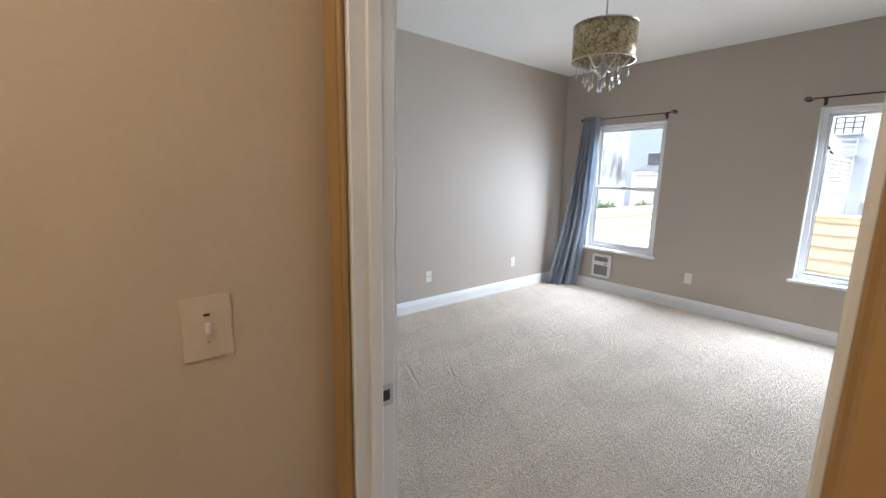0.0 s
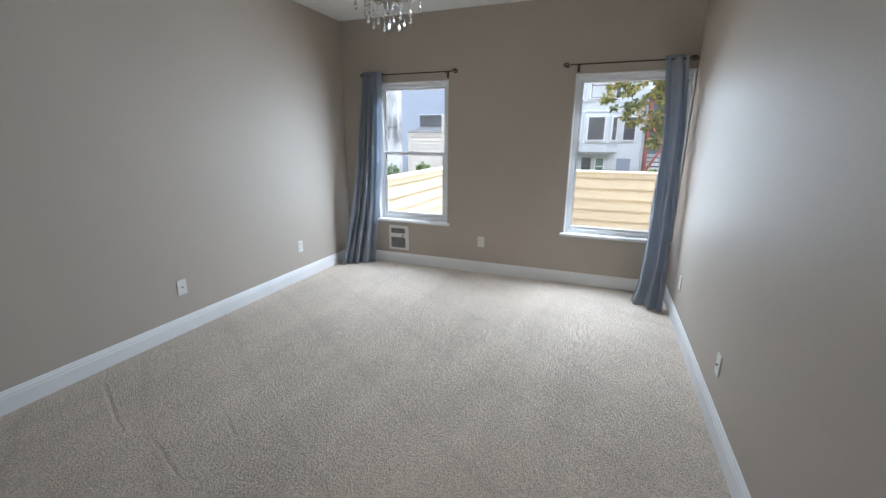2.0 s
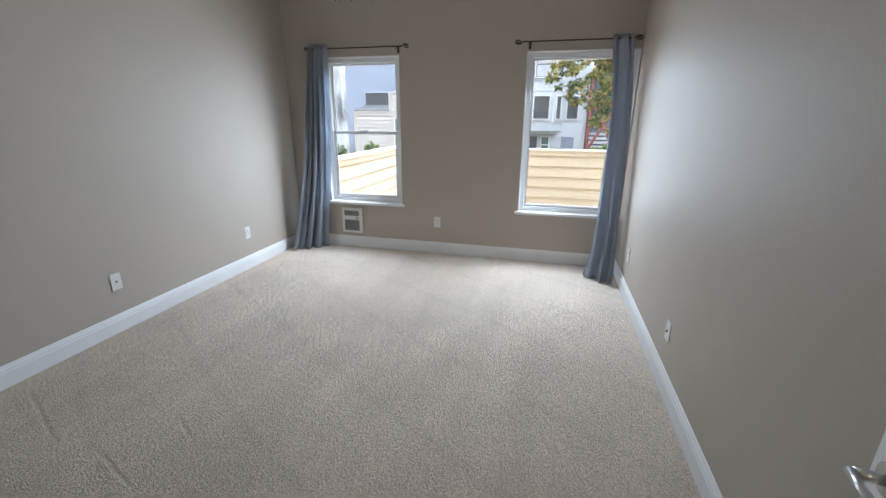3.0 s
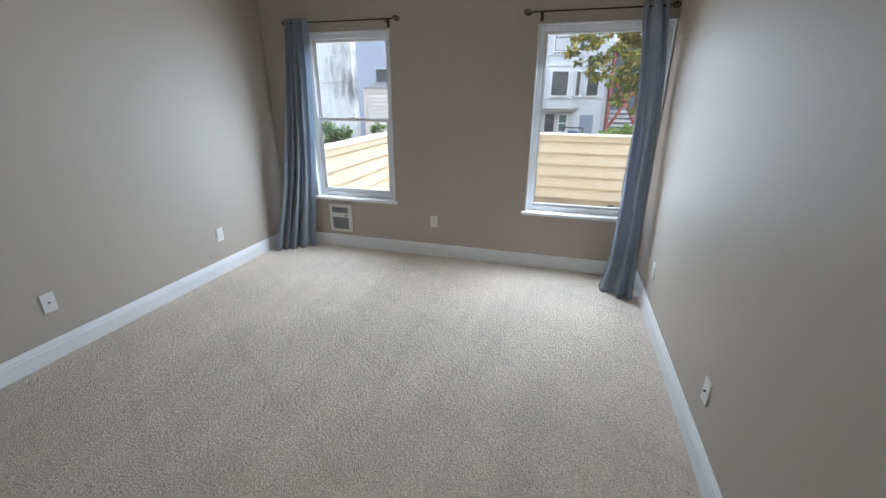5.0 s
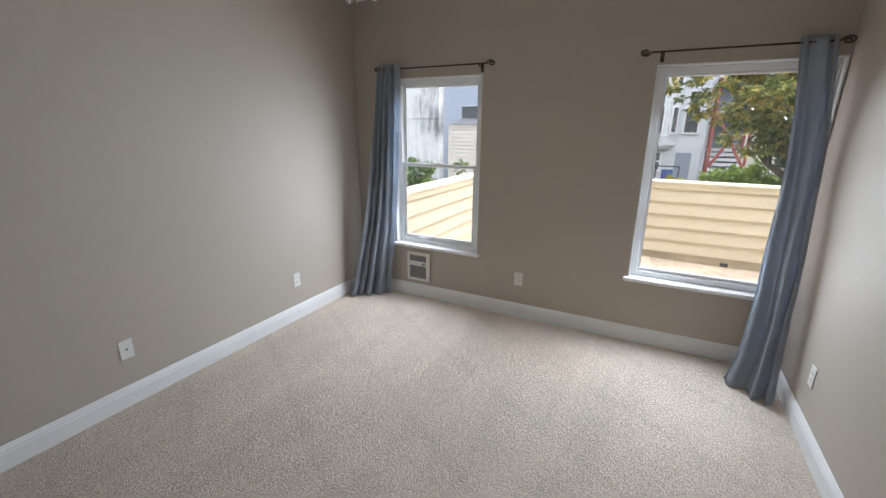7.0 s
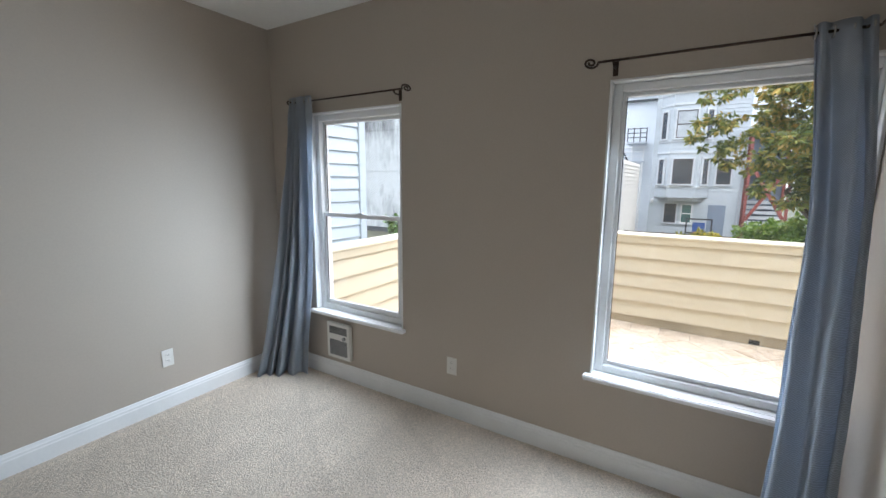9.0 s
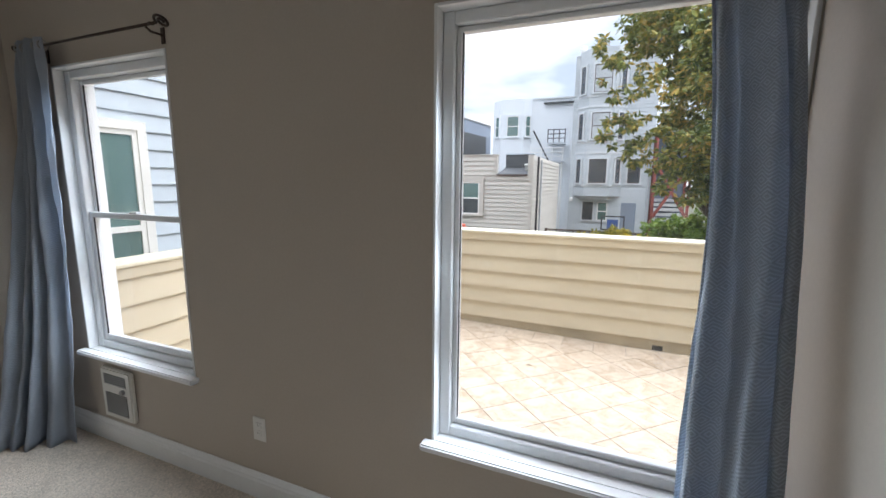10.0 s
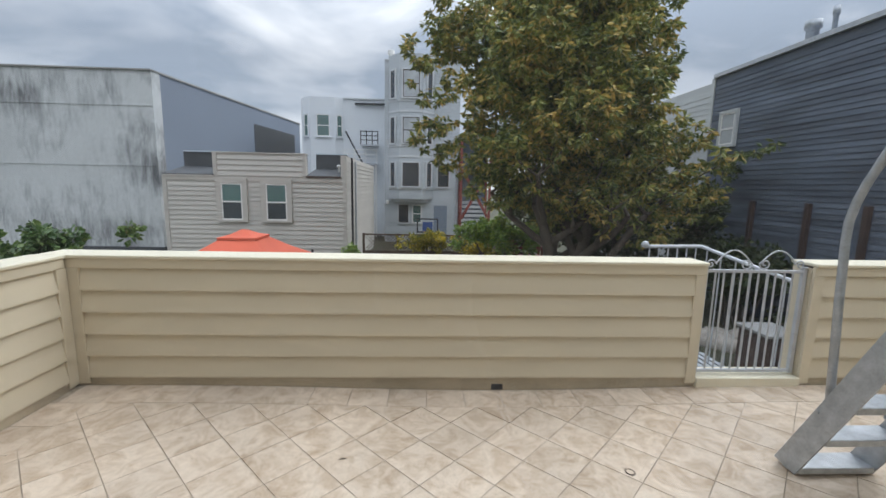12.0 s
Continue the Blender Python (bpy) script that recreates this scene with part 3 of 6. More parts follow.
wall_with_holes("wall_east", XW, XO, YR - 0.15, YL + 0.15, -0.30, H, [LW, RW], M_WALL, "taupe painted wall with two tall windows")
structure("wall_north", box(XB, YL, FZ, XW, YL + 0.15, H), M_WALL, "plain taupe painted wall with outlets", "wall")
structure("wall_south", box(XB, YR - 0.15, FZ, XW, YR, H), M_WALL, "plain taupe painted wall with outlets", "wall")
wall_with_holes("wall_west", XH + 0.006, XB, YR - 0.15, YL + 0.15, FZ, H, [(DOOR[0], DOOR[1], FZ, DOOR[2])], M_WALL, "taupe painted wall with the doorway")
# hall behind the doorway
structure("wall_hall_left", box(-2.2, 1.09, FZ, XH + 0.005, 1.2, H), M_HALL, "tan painted hall wall with a light switch", "wall")
structure("wall_hall_right", box(-2.2, -0.75, FZ, XH + 0.005, -0.62, H), M_HALL, "tan painted hall wall", "wall")
structure("wall_hall_end", box(-2.32, -0.75, FZ, -2.2, 1.2, H), M_HALL, "tan painted hall end wall", "wall")
structure("wall_hall_face", box(XH - 0.008, -0.62, FZ, XH + 0.005, DOOR[0] - 0.07, H), M_HALL, "tan painted hall wall beside the doorway", "wall")
structure("wall_hall_header", box(XH - 0.008, DOOR[0] - 0.07, DOOR[2] + 0.07, XH + 0.005, 1.09, H), M_HALL, "tan painted wall over the doorway", "wall")

# door lining and casing
lining = bmesh.new()
box(XH - 0.0084, DOOR[1] - 0.02, FZ, XB + 0.004, DOOR[1] - 0.0005, DOOR[2], bevel=0.003, bm=lining)
box(XH - 0.0084, DOOR[0] + 0.02, DOOR[2] - 0.02, XB + 0.004, DOOR[1] - 0.02, DOOR[2] - 0.0005, bevel=0.003, bm=lining)
door_frame = structure("door_1", lining, M_TRIM, "white painted door lining with stop and strike plate", "door frame")
stop = bmesh.new()
box(XH + 0.03, DOOR[1] - 0.032, FZ, XH + 0.065, DOOR[1] - 0.0205, DOOR[2] - 0.032, bevel=0.003, bm=stop)
box(XH + 0.03, DOOR[0] + 0.0205, FZ, XH + 0.065, DOOR[0] + 0.032, DOOR[2] - 0.032, bevel=0.003, bm=stop)
box(XH + 0.03, DOOR[0] + 0.0205, DOOR[2] - 0.032, XH + 0.065, DOOR[1] - 0.0205, DOOR[2] - 0.0205, bevel=0.003, bm=stop)
part("door_stop", stop, M_TRIM, door_frame)
# this side of the lining has the hall's dim warm light in its colour
part("jamb", box(XH - 0.0084, DOOR[0] + 0.0005, FZ, XB + 0.004, DOOR[0] + 0.02, DOOR[2], bevel=0.003), M_HALLTRIM, door_frame, "hinge jamb coloured tan-brown for the dim warm hall light")


def casing(name, x0, x1, mat):
    bm = bmesh.new()
    box(x0, DOOR[1] - 0.012, FZ, x1, DOOR[1] + 0.06, DOOR[2] + 0.06, bevel=0.008, bm=bm, seg=3)
    box(x0, DOOR[0] - 0.06, FZ, x1, DOOR[0] + 0.012, DOOR[2] + 0.06, bevel=0.004, bm=bm)
    box(x0 + 0.001, DOOR[0] + 0.012, DOOR[2] - 0.012, x1 - 0.001, DOOR[1] - 0.012, DOOR[2] + 0.06, bevel=0.004, bm=bm)
    return part(name, bm, mat, door_frame)


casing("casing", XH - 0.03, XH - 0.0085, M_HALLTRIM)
casing("casing", XB + 0.0005, XB + 0.02, M_TRIM)
strike = bmesh.new()
box(XB - 0.042, DOOR[1] - 0.0225, 0.805, XB - 0.004, DOOR[1] - 0.0203, 0.865, bevel=0.001, bm=strike)
strike_ob = part("strike_plate", strike, M_STEEL, door_frame, "satin steel strike plate")
part("strike_hole", box(XB - 0.034, DOOR[1] - 0.0235, 0.82, XB - 0.014, DOOR[1] - 0.0226, 0.85, bevel=0.0004), M_SLOT, door_frame)

# open door leaf, swung a little past square
leaf = thing("door_leaf", (XB + 0.022, DOOR[0] + 0.01, FZ), "white painted door standing open, with a lever handle", "door")
leaf.rotation_euler = (0, 0, radians(-7))
DX0, DX1, DY0, DY1 = XB + 0.024, XB + 0.024 + 0.785, DOOR[0] - 0.025, DOOR[0] + 0.01
part("panel", box(DX0, DY0, FZ + 0.004, DX1, DY1, 2.015, bevel=0.003), M_TRIM, leaf)
lever = bmesh.new()
LZ = 0.85
tube([(DX1 - 0.06, DY1, LZ), (DX1 - 0.06, DY1 + 0.055, LZ)], 0.010, 10, lever)
tube([(DX1 - 0.055, DY1 + 0.055, LZ), (DX1 - 0.10, DY1 + 0.06, LZ + 0.002), (DX1 - 0.165, DY1 + 0.057, LZ - 0.002)], 0.009, 10, lever)
part("door_handle", lever, M_STEEL, leaf, "satin steel lever handle", smooth=True)
rose = bmesh.new()
tube([(DX1 - 0.06, DY1, LZ), (DX1 - 0.06, DY1 + 0.01, LZ)], 0.03, 20, rose)
part("rose", rose, M_STEEL, leaf)
part("latch_plate", box(DX1 - 0.0005, DY0 + 0.006, LZ - 0.05, DX1 + 0.0015, DY1 - 0.006, LZ + 0.05, bevel=0.0005), M_STEEL, leaf)
for hz in (0.22, 1.05, 1.82):
    hb = bmesh.new()
    tube([(DX0 - 0.008, DY1 + 0.004, hz - 0.045), (DX0 - 0.008, DY1 + 0.004, hz + 0.045)], 0.007, 8, hb)
    part("hinge", hb, M_STEEL, leaf)


# skirting
def skirting(name, run, mat=M_TRIM):
    """A moulded skirting board along (x0, y0)-(x1, y1), standing off to the left of the run."""
    (x0, y0), (x1, y1) = run
    d = Vector((x1 - x0, y1 - y0, 0)).normalized()
    nrm = Vector((-d.y, d.x, 0))
    sec = [(0, 0), (0.016, 0), (0.016, 0.086), (0.013, 0.094), (0.013, 0.104), (0.009, 0.112), (0.006, 0.124), (0.003, 0.128), (0, 0.128)]
    bm = bmesh.new()
    ends = [[bm.verts.new(Vector((x, y, FZ)) + nrm * u + Vector((0, 0, w))) for u, w in sec] for x, y in ((x0, y0), (x1, y1))]
    for i in range(len(sec)):
        j = (i + 1) % len(sec)
        bm.faces.new((ends[0][i], ends[0][j], ends[1][j], ends[1][i]))
    bm.faces.new(ends[0])
    bm.faces.new(ends[1][::-1])
    bmesh.ops.recalc_face_normals(bm, faces=bm.faces)
    return structure(name, bm, mat, "white moulded skirting board", "skirting")


skirting("baseboard", ((XW - 0.0005, YR + 0.016), (XW - 0.0005, YL - 0.016)))
skirting("baseboard", ((XW - 0.0005, YL - 0.0005), (XB, YL - 0.0005)))
skirting("baseboard", ((XB, YR + 0.0005), (XW - 0.0005, YR + 0.0005)))
skirting("baseboard", ((XB + 0.0005, YL - 0.016), (XB + 0.0005, DOOR[1] + 0.06)))


# windows
def window(name, y0, y1, z0, z1, double_hung, label, fw_near=0.042):
    """A vinyl window set in a white lined opening, with a projecting sill."""
    xf0, xf1 = 4.545, 4.62
    lin = bmesh.new()
    t = 0.012
    box(XW - 0.004, y0 + 0.0005, z0, XO, y0 + t, z1 - 0.0005, bevel=0.002, bm=lin)
    box(XW - 0.004, y1 - t, z0, XO, y1 - 0.0005, z1 - 0.0005, bevel=0.002, bm=lin)
    box(XW - 0.004, y0 + t, z1 - t, XO, y1 - t, z1 - 0.0005, bevel=0.002, bm=lin)
    win = structure(name, lin, M_TRIM, label, "window")
    sill = bmesh.new()
    box(XW - 0.05, y0 - 0.03, z0 - 0.022, XW - 0.0005, y1 + 0.03, z0 + 0.006, bevel=0.006, bm=sill, seg=2)
    box(XW - 0.0005, y0 + 0.0005, z0 + 0.0005, XO, y1 - 0.0005, z0 + 0.006, bm=sill)
    part("window_sill", sill, M_TRIM, win, "white painted wooden sill")
    iy0, iy1, iz0, iz1 = y0 + t, y1 - t, z0 + 0.006, z1 - t
    fw = 0.042
    fr = bmesh.new()
    box(xf0, iy0 + 0.0005, iz0, xf1, iy0 + fw_near, iz1, bevel=0.004, bm=fr)
    box(xf0, iy1 - fw, iz0, xf1, iy1 - 0.0005, iz1, bevel=0.004, bm=fr)
    box(xf0 + 0.001, iy0 + fw_near, iz1 - fw, xf1 - 0.001, iy1 - fw, iz1 - 0.0005, bevel=0.004, bm=fr)
    box(xf0 + 0.001, iy0 + fw_near, iz0 + 0.0005, xf1 - 0.001, iy1 - fw, iz0 + fw, bevel=0.004, bm=fr)
    part("window_frame", fr, M_VINYL, win)
    gy0, gy1, gz0, gz1 = iy0 + fw_near, iy1 - fw, iz0 + fw, iz1 - fw

    def sash(x0, x1, za, zb, bar, rail_low, rail_top):
        s = bmesh.new()
        box(x0, gy0 + 0.001, za, x1, gy0 + bar, zb, bevel=0.003, bm=s)
        box(x0, gy1 - bar, za, x1, gy1 - 0.001, zb, bevel=0.003, bm=s)
        box(x0 + 0.001, gy0 + bar, za + 0.001, x1 - 0.001, gy1 - bar, za + rail_low, bevel=0.003, bm=s)
        box(x0 + 0.001, gy0 + bar, zb - rail_top, x1 - 0.001, gy1 - bar, zb - 0.001, bevel=0.003, bm=s)
        sh = part("sash", s, M_VINYL, win)
        xm = (x0 + x1) / 2
        gk = bmesh.new()
        e = 0.003
        box(xm - 0.009, gy0 + bar, za + rail_low, xm - 0.002, gy0 + bar + e, zb - rail_top, bm=gk)
        box(xm - 0.009, gy1 - bar - e, za + rail_low, xm - 0.002, gy1 - bar, zb - rail_top, bm=gk)
        part("gasket", gk, M_GASKET, sh)
        p = part("pane", box(xm, gy0 + bar - 0.002, za + rail_low - 0.002, xm + 0.004, gy1 - bar + 0.002, zb - rail_top + 0.002), M_GLASS, sh, "clear window glass")
        p.visible_shadow = False
        return sh

    if double_hung:
        zm = (gz0 + gz1) / 2 + 0.005
        sash(4.556, 4.582, gz0 + 0.001, zm + 0.018, 0.028, 0.036, 0.030)
        sash(4.586, 4.612, zm - 0.018, gz1 - 0.001, 0.020, 0.032, 0.022)
        ym = (gy0 + gy1) / 2
        part("latch", box(4.550, ym - 0.03, zm + 0.018, 4.578, ym + 0.03, zm + 0.03, bevel=0.004), M_VINYL, win)
    else:
        sash(4.566, 4.602, gz0 + 0.001, gz1 - 0.001, 0.018, 0.022, 0.018)
    return win


window("window_1", *LW, True, "white double-hung window with a wooden sill")
window("window_2", *RW, False, "white fixed picture window with a wooden sill", 0.012)


# wall plates
def plate(name, at, facing, kind, label, group, w=0.074, h=0.118):
    """An outlet, jack or switch plate; facing is the way it looks."""
    n = Vector(facing)
    u = Vector((-n.y, n.x, 0))
    turn = Matrix(((u.x, 0, n.x, 0), (u.y, 0, n.y, 0), (0, 1, 0, 0), (0, 0, 0, 1)))
    root = thing(name, at, label, "outlet" if kind != "switch" else "light switch", group)

    def lay(bm):
        bm.transform(Matrix.Translation(at) @ turn)
        bmesh.ops.recalc_face_normals(bm, faces=bm.faces)
        return bm

    part("cover_plate", lay(box(-w / 2, -h / 2, 0, w / 2, h / 2, 0.006, bevel=0.0022, seg=2)), M_CREAMPLATE if kind == "switch" else M_PLATE, root)
    if kind == "duplex":
        for s in (-0.0195, 0.0195):
            soc = part("socket", lay(box(-0.0165, s - 0.0145, 0.006, 0.0165, s + 0.0145, 0.0085, bevel=0.002)), M_PLATE, root)
            for du in (-0.006, 0.006):
                part("slot", lay(box(du - 0.001, s - 0.002, 0.0085, du + 0.001, s + 0.006, 0.0088)), M_SLOT, soc)
    elif kind == "jack":
        b = bmesh.new()
        tube([(0, 0, 0.006), (0, 0, 0.014)], 0.0048, 8, b)
        part("jack", lay(b), M_SLOT, root)
    elif kind == "quad":
        for s in (-0.033, -0.011, 0.011, 0.033):
            part("jack", lay(box(-0.012, s - 0.006, 0.006, 0.012, s + 0.006, 0.0075, bevel=0.001)), M_PLATE, root)
    else:
        part("toggle", lay(box(-0.005, -0.012, 0.006, 0.005, 0.012, 0.017, bevel=0.002)), M_PLATE, root)
        part("indicator", lay(box(-0.006, 0.026, 0.006, 0.006, 0.031, 0.0075)), M_SLOT, root)
        part("screw", lay(box(-0.003, -0.033, 0.006, 0.003, -0.029, 0.0072)), M_GRILLE, root)
    return root


plate("wall_outlet", (2.22, YL, 0.325), (0, -1, 0), "jack", "white cable jack plate low on the taupe wall", "wall plates")
plate("wall_outlet", (3.56, YL, 0.325), (0, -1, 0), "duplex", "white duplex outlet low on the taupe wall", "wall plates")
plate("wall_outlet", (0.99, YL, 0.33), (0, -1, 0), "quad", "white plate with four data jacks on the wall", "wall plates")
plate("wall_outlet", (XW, 1.812, 0.325), (-1, 0, 0), "duplex", "white duplex outlet between the two windows", "wall plates")
plate("wall_outlet", (2.49, YR, 0.30), (0, 1, 0), "jack", "white plate with a plugged jack above the skirting", "wall plates")
plate("wall_outlet", (3.79, YR, 0.325), (0, 1, 0), "duplex", "white duplex outlet beside the curtain", "wall plates")
plate("light_switch", (-0.248, 1.09, 1.07), (0, -1, 0), "switch", "cream toggle switch plate on the tan hall wall", "wall plates", w=0.096, h=0.138)


# wall heater
def heater():
    y0, y1, z0, z1 = 2.702, 2.955, 0.136, 0.430
    root = thing("wall_heater", (XW, (y0 + y1) / 2, z0), "white fan wall heater with grey grilles under the window", "heater")
    part("cover", box(XW - 0.03, y0, z0, XW - 0.0005, y1, z1, bevel=0.008, seg=2), M_PLATE, root)
    for za, zb in ((z0 + 0.03, z0 + 0.155), (z0 + 0.205, z1 - 0.03)):
        g = part("grille", box(XW - 0.0315, y0 + 0.035, za, XW - 0.0302, y1 - 0.035, zb), M_SLOT, root)
        n = int((zb - za) / 0.011)
        me = None
        for i in range(n):
            z = za + (i + 0.5) * (zb - za) / n
            if me is None:
                me = mesh_of("slat", box(-0.0025, y0 + 0.035 - y1, -0.0028, 0.0, -0.035, 0.0028), M_GRILLE)
            piece("slat", me, g, (XW - 0.0315, y1, z))
    k = bmesh.new()
    tube([(XW - 0.03, y0 + 0.06, z0 + 0.18), (XW - 0.045, y0 + 0.06, z0 + 0.18)], 0.014, 14, k)
    part("knob", k, M_GRILLE, root, "grey thermostat knob")
    return root


heater()


# curtain rods and curtains
def curtain_rod(y0, y1, z, x, label):
    root = thing("curtain_rod", (XW, (y0 + y1) / 2, z), label, "curtain rod", "curtain rods")
    part("rod", tube([(x, y0 + 0.07, z), (x, y1 - 0.07, z)], 0.006, 10), M_BRONZE, root, smooth=True)
    for end, s in ((y0, 1), (y1, -1)):
        f = bmesh.new()
        sp = spiral((x, end + s * 0.032, z), 0.034, 0.007, 1.6, 0.0 if s > 0 else math.pi, (0, 1, 0), (-0.75, 0, 0.55), 26)
        tube([(x, end + s * 0.10, z)] + sp, 0.0055, 8, f)
        lathe([(0.0, -0.006), (0.011, -0.004), (0.011, 0.004), (0.0, 0.006)], (x, end + s * 0.10, z), 10, f)
        part("finial", f, M_BRONZE, root, "bronze scroll finial", smooth=True)
        b = bmesh.new()
        yb = end + s * 0.135
        tube([(x, yb, z - 0.008), (x + 0.02, yb, z - 0.02), (XW - 0.004, yb, z - 0.02)], 0.005, 8, b)
        box(XW - 0.006, yb - 0.012, z - 0.055, XW - 0.0005, yb + 0.012, z + 0.012, bevel=0.002, bm=b)
        part("bracket", b, M_BRONZE, root)
    return root


curtain_rod(2.085, 3.235, 2.10, 4.425, "dark bronze curtain rod with scroll finials")
curtain_rod(-0.045, 1.053, 2.10, 4.425, "dark bronze curtain rod with scroll finials")


def glide(stations, v, side):
    """The plan position of one curtain edge at a share v of the drop, on a smooth curve through the stations."""
    k = next(i for i in range(len(stations) - 1) if v <= stations[i + 1][0] + 1e-6)
    i0, i3 = max(k - 1, 0), min(k + 2, len(stations) - 1)
    p0, p1, p2, p3 = (Vector(stations[i][side]) for i in (i0, k, k + 1, i3))
    v0, v1, v2, v3 = (stations[i][0] for i in (i0, k, k + 1, i3))
    h = v2 - v1
    m1, m2 = (p2 - p0) / (v2 - v0) * h, (p3 - p1) / (v3 - v1) * h
    e = (v - v1) / h
    return p1 * (2 * e ** 3 - 3 * e ** 2 + 1) + m1 * (e ** 3 - 2 * e ** 2 + e) + p2 * (3 * e ** 2 - 2 * e ** 3) + m2 * (e ** 3 - e ** 2)


def curtain(name, stations, z_top, folds, label, seed, depth=0.042):
    """A hanging panel gathered into folds; stations are (share of the drop, one end, other end) in plan."""
    rnd = random.Random(seed)
    _, b0, b1 = stations[-1]
    root = thing(name, ((b0[0] + b1[0]) / 2, (b0[1] + b1[1]) / 2, FZ), label, "curtain", "curtains")
    bm = bmesh.new()
    nu, nv = 140, 56
    ph = [rnd.uniform(0, math.tau) for _ in range(8)]
    uvl = bm.loops.layers.uv.new("UVMap")
    grid, uvs = [], {}
    for j in range(nv + 1):
        v = j / nv
        z = z_top + (FZ + 0.003 - z_top) * v
        a, b = glide(stations, v, 1), glide(stations, v, 2)
        d = (b - a).normalized()
        nrm = Vector((-d.y, d.x))
        row = []
        for i in range(nu + 1):
            u = i / nu
            w = folds * math.tau * (u + 0.025 * math.sin(4 * v + ph[0]) + 0.06 * math.sin(math.tau * u + ph[1] + 1.2 * v))
            amp = depth * (0.5 + 0.5 * min(1, v * 3)) * (1 + 0.4 * math.sin(3 * u * math.tau / 2 + ph[2] + v))
            off = amp * math.sin(w) + 0.25 * amp * math.sin(2 * w + ph[3] + 2 * v) + 0.005 * math.sin(19 * v + 9 * u + ph[4]) + 0.0026 * math.sin(61 * v + 17 * u + ph[6])
            side = 0.006 * math.sin(w * 0.5 + ph[5]) + 0.002 * math.sin(9 * v + ph[7])
            q = a.lerp(b, u) + nrm * off + d * side
            zz = z + (0.012 * math.sin(w + 1) if j == nv else 0) * 0.3
            vert = bm.verts.new((min(q.x, XW - 0.03), max(min(q.y, YL - 0.02), YR + 0.004), max(zz, FZ + 0.003)))
            uvs[vert] = (u * folds * 0.13, v * z_top)
            row.append(vert)
        grid.append(row)
    for j in range(nv):
        for i in range(nu):
            f = bm.faces.new((grid[j][i], grid[j][i + 1], grid[j + 1][i + 1], grid[j + 1][i]))
            f.smooth = True
            for lp in f.loops:
                lp[uvl].uv = uvs[lp.vert]
    ob = part("panel", bm, M_CURTAIN, root, smooth=True)
    sd = ob.modifiers.new("thickness", "SOLIDIFY")
    sd.thickness = 0.003
    _, t0, t1 = stations[0]
    for k in range(folds + 1):
        y = t0[1] + (t1[1] - t0[1]) * (k + 0.25) / (folds + 0.5)
        part("grommet", tube(spiral((4.425, y, 2.10), 0.021, 0.021, 1.0, 0, (1, 0, 0), (0, 0, 1), 16), 0.0035, 6), M_STEEL, root, smooth=True)
    return root


curtain("curtain", [(0, (4.42, 3.20), (4.42, 2.965)), (0.3, (4.38, 3.25), (4.43, 2.985)), (0.6, (4.30, 3.30), (4.44, 3.03)), (0.88, (4.22, 3.39), (4.42, 3.10)), (1, (4.165, 3.425), (4.41, 3.12))], 2.135, 4, "blue-grey jacquard curtain panel swept into the corner", 3, 0.036)
curtain("curtain", [(0, (4.43, 0.215), (4.43, 0.03)), (0.3, (4.35, 0.165), (4.28, -0.005)), (0.6, (4.265, 0.185), (4.15, 0.0)), (0.88, (4.20, 0.215), (4.06, 0.01)), (1, (4.17, 0.275), (4.00, 0.01))], 2.135, 3, "blue-grey jacquard curtain panel hanging to the carpet", 8, 0.034)


